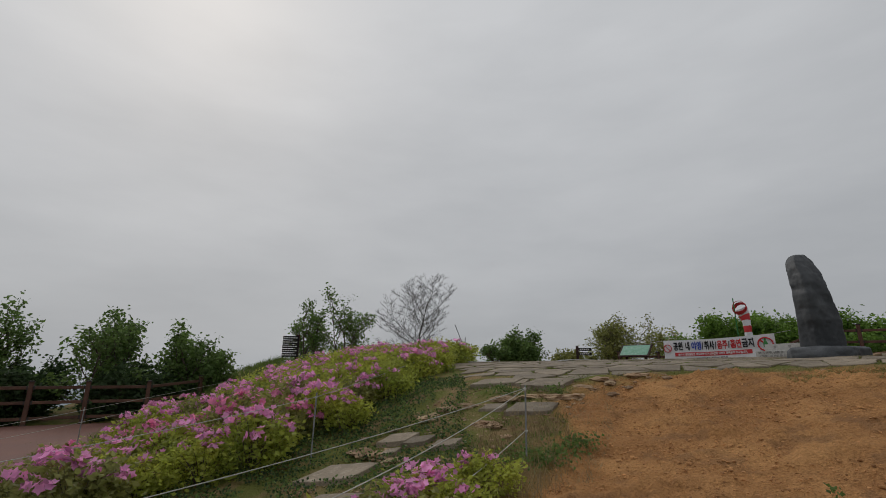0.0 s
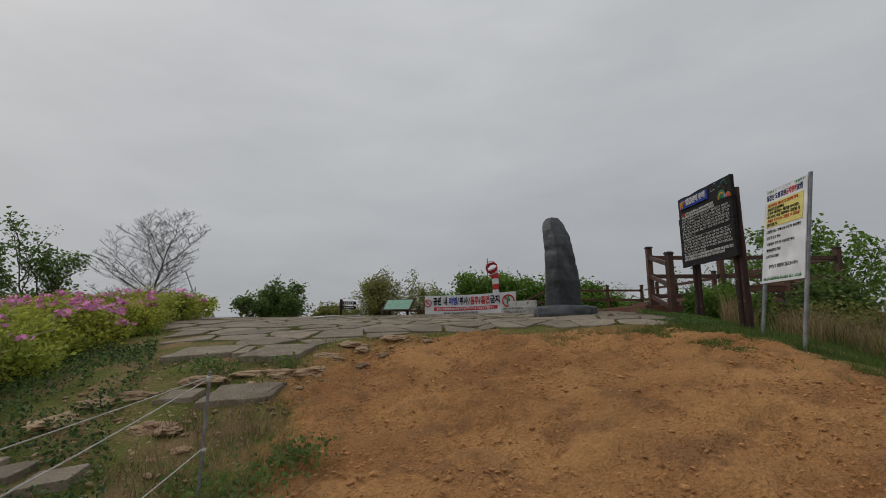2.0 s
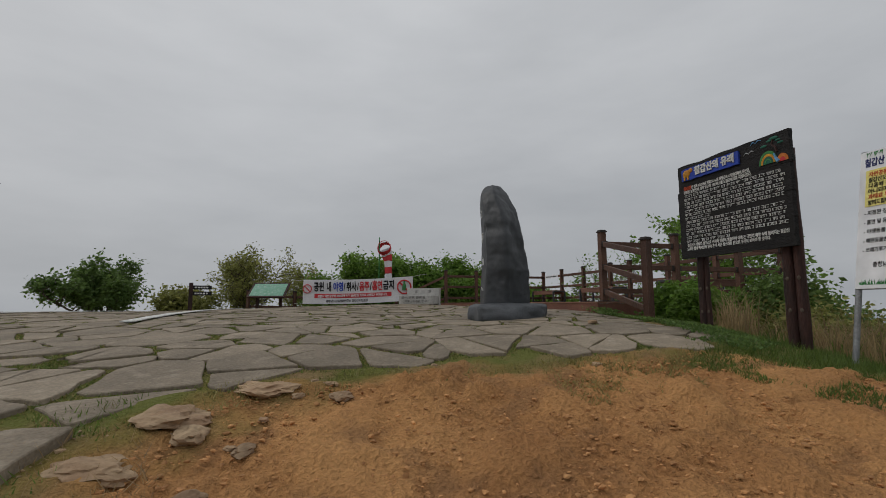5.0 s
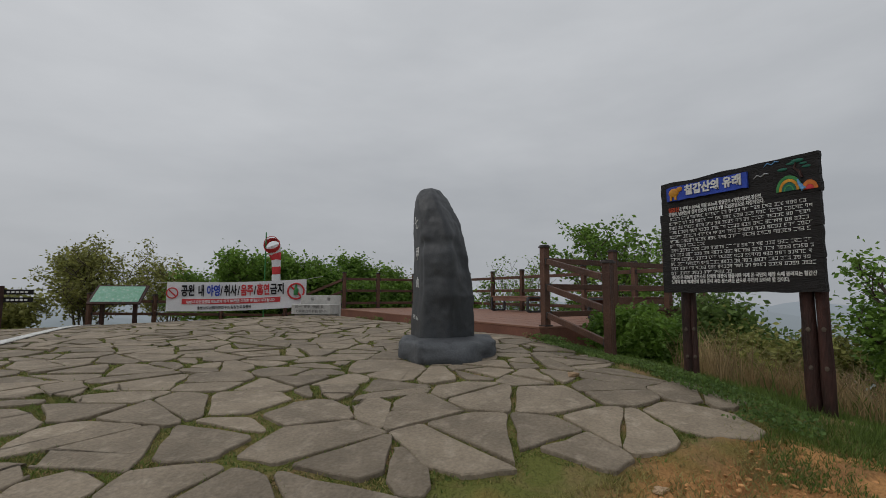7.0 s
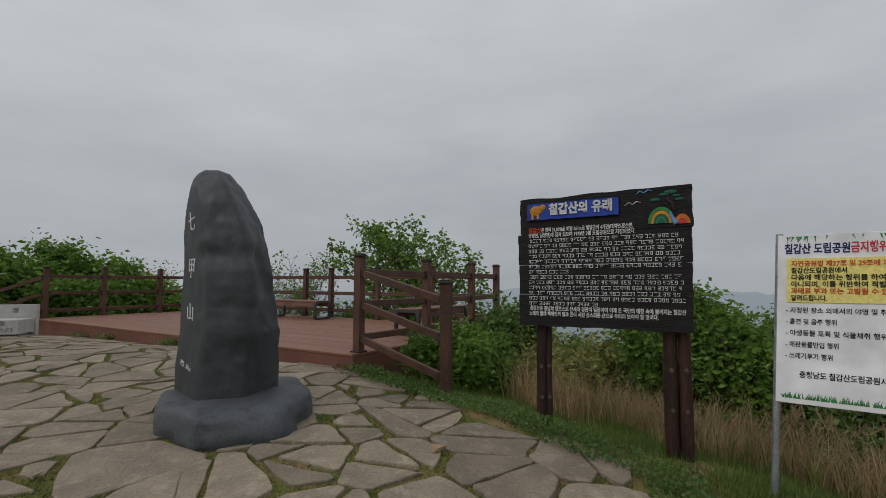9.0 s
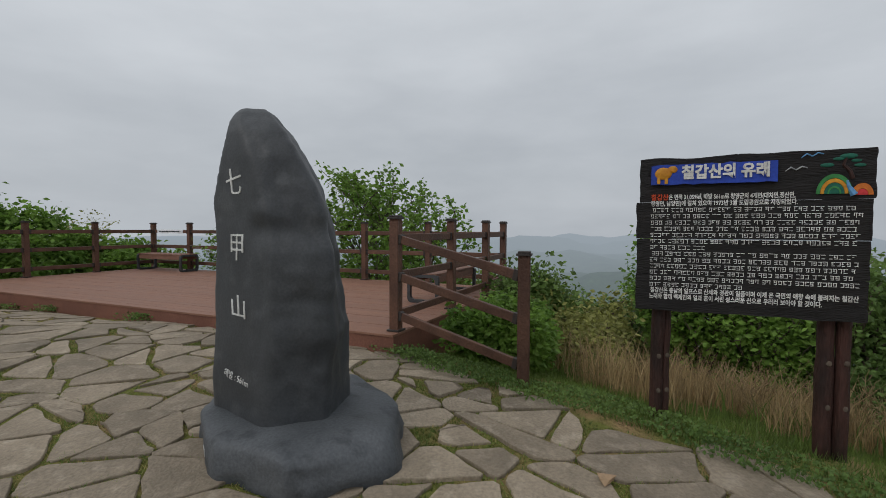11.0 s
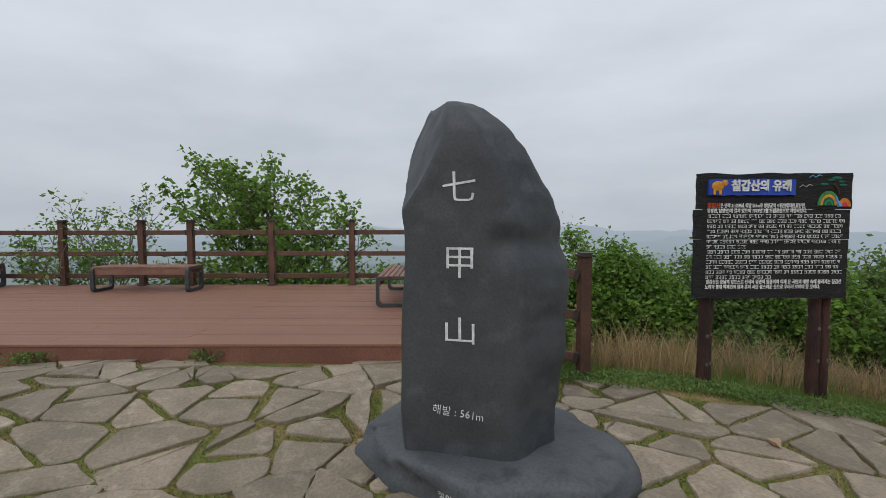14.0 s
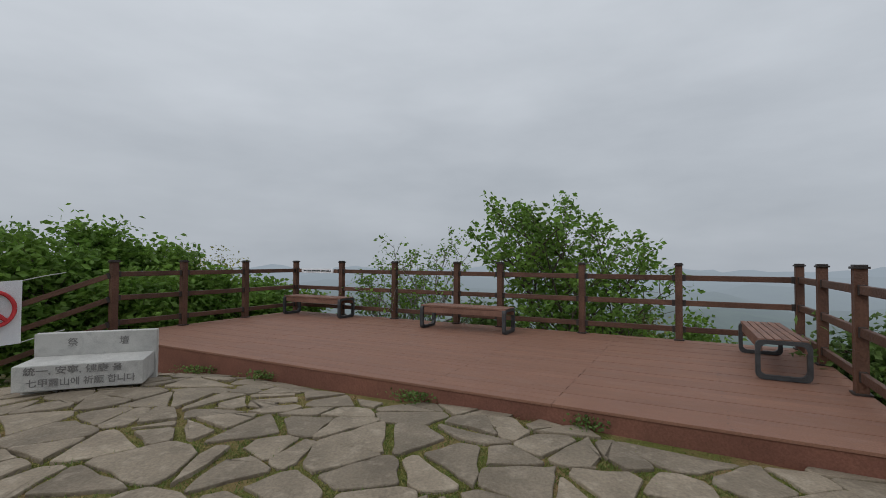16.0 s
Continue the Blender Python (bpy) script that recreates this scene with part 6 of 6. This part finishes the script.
def split_slab(poly, rng, goal, out):
    """Break a slab across its longer axis until the pieces are small enough."""
    if area_of(poly) < goal * rng.uniform(0.9, 2.0):
        out.append(poly)
        return
    cx, cy = sum(p[0] for p in poly) / len(poly), sum(p[1] for p in poly) / len(poly)
    far = max(poly, key=lambda p: math.hypot(p[0] - cx, p[1] - cy))
    a = math.atan2(far[1] - cy, far[0] - cx) + rng.gauss(0, 0.16)
    k = rng.uniform(-0.16, 0.16)
    px, py = cx + (far[0] - cx) * k, cy + (far[1] - cy) * k
    nx, ny = math.cos(a), math.sin(a)
    halves = [clip(poly, px, py, nx * sign, ny * sign) for sign in (1, -1)]
    if any(len(h) < 3 or slender(h) > 25 for h in halves):
        out.append(poly)
        return
    for h in halves:
        split_slab(h, rng, goal, out)


def flag_cells():
    """Crazy paving: coarse slabs round scattered sites, each broken into angular pieces with joints between them."""
    rng = random.Random(23)
    sites = []
    for _ in range(9000):
        x, y = rng.uniform(-3, 16), rng.uniform(4.2, 23)
        apart = 0.54 * rng.uniform(0.72, 1.25)
        if all(abs(x - u) > apart or abs(y - v) > apart or math.hypot(x - u, y - v) > apart for u, v in sites):
            sites.append((x, y))
    cells = []
    for x, y in sites:
        if not -2.2 < x < 14.5:
            continue
        r = 0.9
        slab = [(x - r, y - r), (x + r, y - r), (x + r, y + r), (x - r, y + r)]
        for u, v in sites:
            d = math.hypot(u - x, v - y)
            if 0 < d < 1.9:
                nx, ny = (u - x) / d, (v - y) / d
                slab = clip(slab, x + nx * d / 2, y + ny * d / 2, nx, ny)
                if len(slab) < 3:
                    break
        if len(slab) < 3:
            continue
        edge = max(0.0, min(1.0, (x + y - 12.7) / 3.0))
        pieces = []
        split_slab(slab, rng, 0.25 - 0.09 * edge, pieces)
        for piece in pieces:
            cell = piece
            for (ax, ay), (bx, by) in zip(piece, piece[1:] + piece[:1]):
                ln = math.hypot(bx - ax, by - ay)
                if ln < 1e-4:
                    continue
                nx, ny = (by - ay) / ln, (ax - bx) / ln
                g = joint((ax + bx) / 2, (ay + by) / 2)
                cell = clip(cell, ax - nx * g, ay - ny * g, nx, ny)
                if len(cell) < 3:
                    break
            if len(cell) < 3 or area_of(cell) < 0.006:
                continue
            cx, cy = sum(p[0] for p in cell) / len(cell), sum(p[1] for p in cell) / len(cell)
            if inside(cx, cy, PAVED) and (x > 6.3 or edge_dist(cx, cy, PAVED) > 0.16 or rng.random() < 0.5):
                cells.append(cell)
    return cells


def corner_cut(x, y):
    """How far the stones' corners are broken back where they meet."""
    return 0.03 + 0.4 * max(0.0, noise.noise((x * 1.9, y * 1.9, 6.5)) - 0.15)


def worn_outline(cell, broken=True):
    """Corners cut off and edges broken into slightly uneven pieces."""
    out, m = [], len(cell)
    for i in range(m):
        a, b = Vector(cell[i]), Vector(cell[(i + 1) % m])
        ln = (b - a).length
        if ln < 0.05:
            out.append(tuple(a.lerp(b, 0.5)))
            continue
        k, k2 = (min(0.36, (corner_cut(*q) if broken else 0.012) / ln) for q in (cell[i], cell[(i + 1) % m]))
        ts = [k, 0.27, 0.5, 0.74, 1 - k2] if ln > 0.3 else [k, 0.5, 1 - k2] if ln > 0.14 else [k, 1 - k2]
        nrm = Vector((b.y - a.y, a.x - b.x)) / ln
        for t in ts:
            p = a.lerp(b, t)
            out.append(tuple(p - nrm * (0.007 + 0.026 * noise.noise((p.x * 5, p.y * 5, 1.5)) + 0.012 * noise.noise((p.x * 17, p.y * 17, 2.5)))))
    return out


def flag_mesh(cell, rng, broken=True):
    o = worn_outline(cell, broken)
    cx, cy = sum(p[0] for p in o) / len(o), sum(p[1] for p in o) / len(o)
    g = G(cx, cy)
    e = 0.15
    sx, sy = (G(cx + e, cy) - G(cx - e, cy)) / (2 * e) + rng.uniform(-0.012, 0.012), (G(cx, cy + e) - G(cx, cy - e)) / (2 * e) + rng.uniform(-0.012, 0.012)
    top = 0.016 + rng.uniform(-0.006, 0.008)
    n = len(o)
    verts, faces = [], []
    for dz, s in ((-0.06, 1.0), (top - 0.006, 1.0), (top, 0.978)):
        for x, y in o:
            dx, dy = (x - cx) * s, (y - cy) * s
            verts.append((dx, dy, dz + sx * dx + sy * dy))
    for r in (0, n):
        for i in range(n):
            j = (i + 1) % n
            faces.append((r + i, r + j, r + n + j, r + n + i))
    faces.append(tuple(range(2 * n, 3 * n)))
    return verts, faces, (cx, cy, g)


paving = thing("paving", pose(0, 0, 0), "irregular grey flagstone paving with grass in the joints", "paving", kind="structure")
rng = random.Random(31)
cells = flag_cells()
cells.sort(key=lambda c: math.hypot(c[0][0] - 6.0, c[0][1] - 10.0))
far_v, far_f = [], []
for k, cell in enumerate(cells):
    v, f, at = flag_mesh(cell, rng)
    if k < 300:
        ob = part("flagstone", from_lists(v, f, "flagstone"), FLAG, paving)
        ob.location = at
    else:
        o = len(far_v)
        far_v += [(x + at[0], y + at[1], z + at[2]) for x, y, z in v]
        far_f += [tuple(i + o for i in q) for q in f]
if far_v:
    tagged(part("far_flagstones", from_lists(far_v, far_f), FLAG_FAR, paving), kind="stuff")
# flagstones of the stepped path that comes up beside the azaleas
for x, y, w, d, turn in STEPS:
    c, s = math.cos(radians(turn)), math.sin(radians(turn))
    base = [(-0.5, -0.46), (0.05, -0.5), (0.5, -0.44), (0.5, 0.42), (0.1, 0.5), (-0.46, 0.48)]
    cell = [(x + (p * w + 0.5 * q * d) * c - (q * d) * s, y + (p * w + 0.5 * q * d) * s + (q * d) * c) for p, q in base]
    v, f, at = flag_mesh(cell, rng, False)
    ob = part("flagstone", from_lists(v, f, "flagstone"), FLAG, paving)
    ob.location = (at[0], at[1], at[2] + 0.03)


# grass in the joints
def joint_spots(stones, per_metre, seed):
    rng = np.random.default_rng(seed)
    xy = []
    for cell in stones:
        for (ax, ay), (bx, by) in zip(cell, cell[1:] + cell[:1]):
            ln = math.hypot(bx - ax, by - ay)
            if ln < 0.02 or noise.noise((ax * 1.1, ay * 1.1, 3)) < -0.4:
                continue
            nx, ny = (by - ay) / ln, (ax - bx) / ln
            n = rng.poisson(per_metre * ln)
            t, o = rng.uniform(0, 1, n), rng.uniform(0.0, 0.06, n)
            xy.append(np.stack([ax + (bx - ax) * t + nx * o, ay + (by - ay) * t + ny * o], 1))
        for i, a in enumerate(cell):
            c = corner_cut(*a)
            if c < 0.045:
                continue
            a, b, z = Vector(a), Vector(cell[(i + 1) % len(cell)]), Vector(cell[i - 1])
            k = min(c, 0.36 * (b - a).length), min(c, 0.36 * (z - a).length)
            w = rng.dirichlet((1, 1, 1), rng.poisson(per_metre * 35 * k[0] * k[1]))
            tri = np.array([a[:], (a + (b - a).normalized() * k[0])[:], (a + (z - a).normalized() * k[1])[:]])
            xy.append(w @ tri)
    xy = np.concatenate(xy)
    return np.column_stack([xy, heights(xy[:, 0], xy[:, 1]) - 0.004])


near_joints, far_joints = joint_spots(cells[:420], 170, 9), joint_spots(cells[420:], 70, 10)
blades("joint_grass", near_joints[::2], 0.008, 0.03, 1.2, 0.004, BLADE_DULL, "short dull grass in the joints of the paving", "grass", 9)
blades("joint_grass", near_joints[1::2], 0.008, 0.034, 1.2, 0.004, BLADE, "short green grass in the joints of the paving", "grass", 10)
blades("joint_grass", far_joints, 0.01, 0.035, 1.2, 0.006, BLADE_DULL, "short dull grass in the far joints of the paving", "grass", 11)
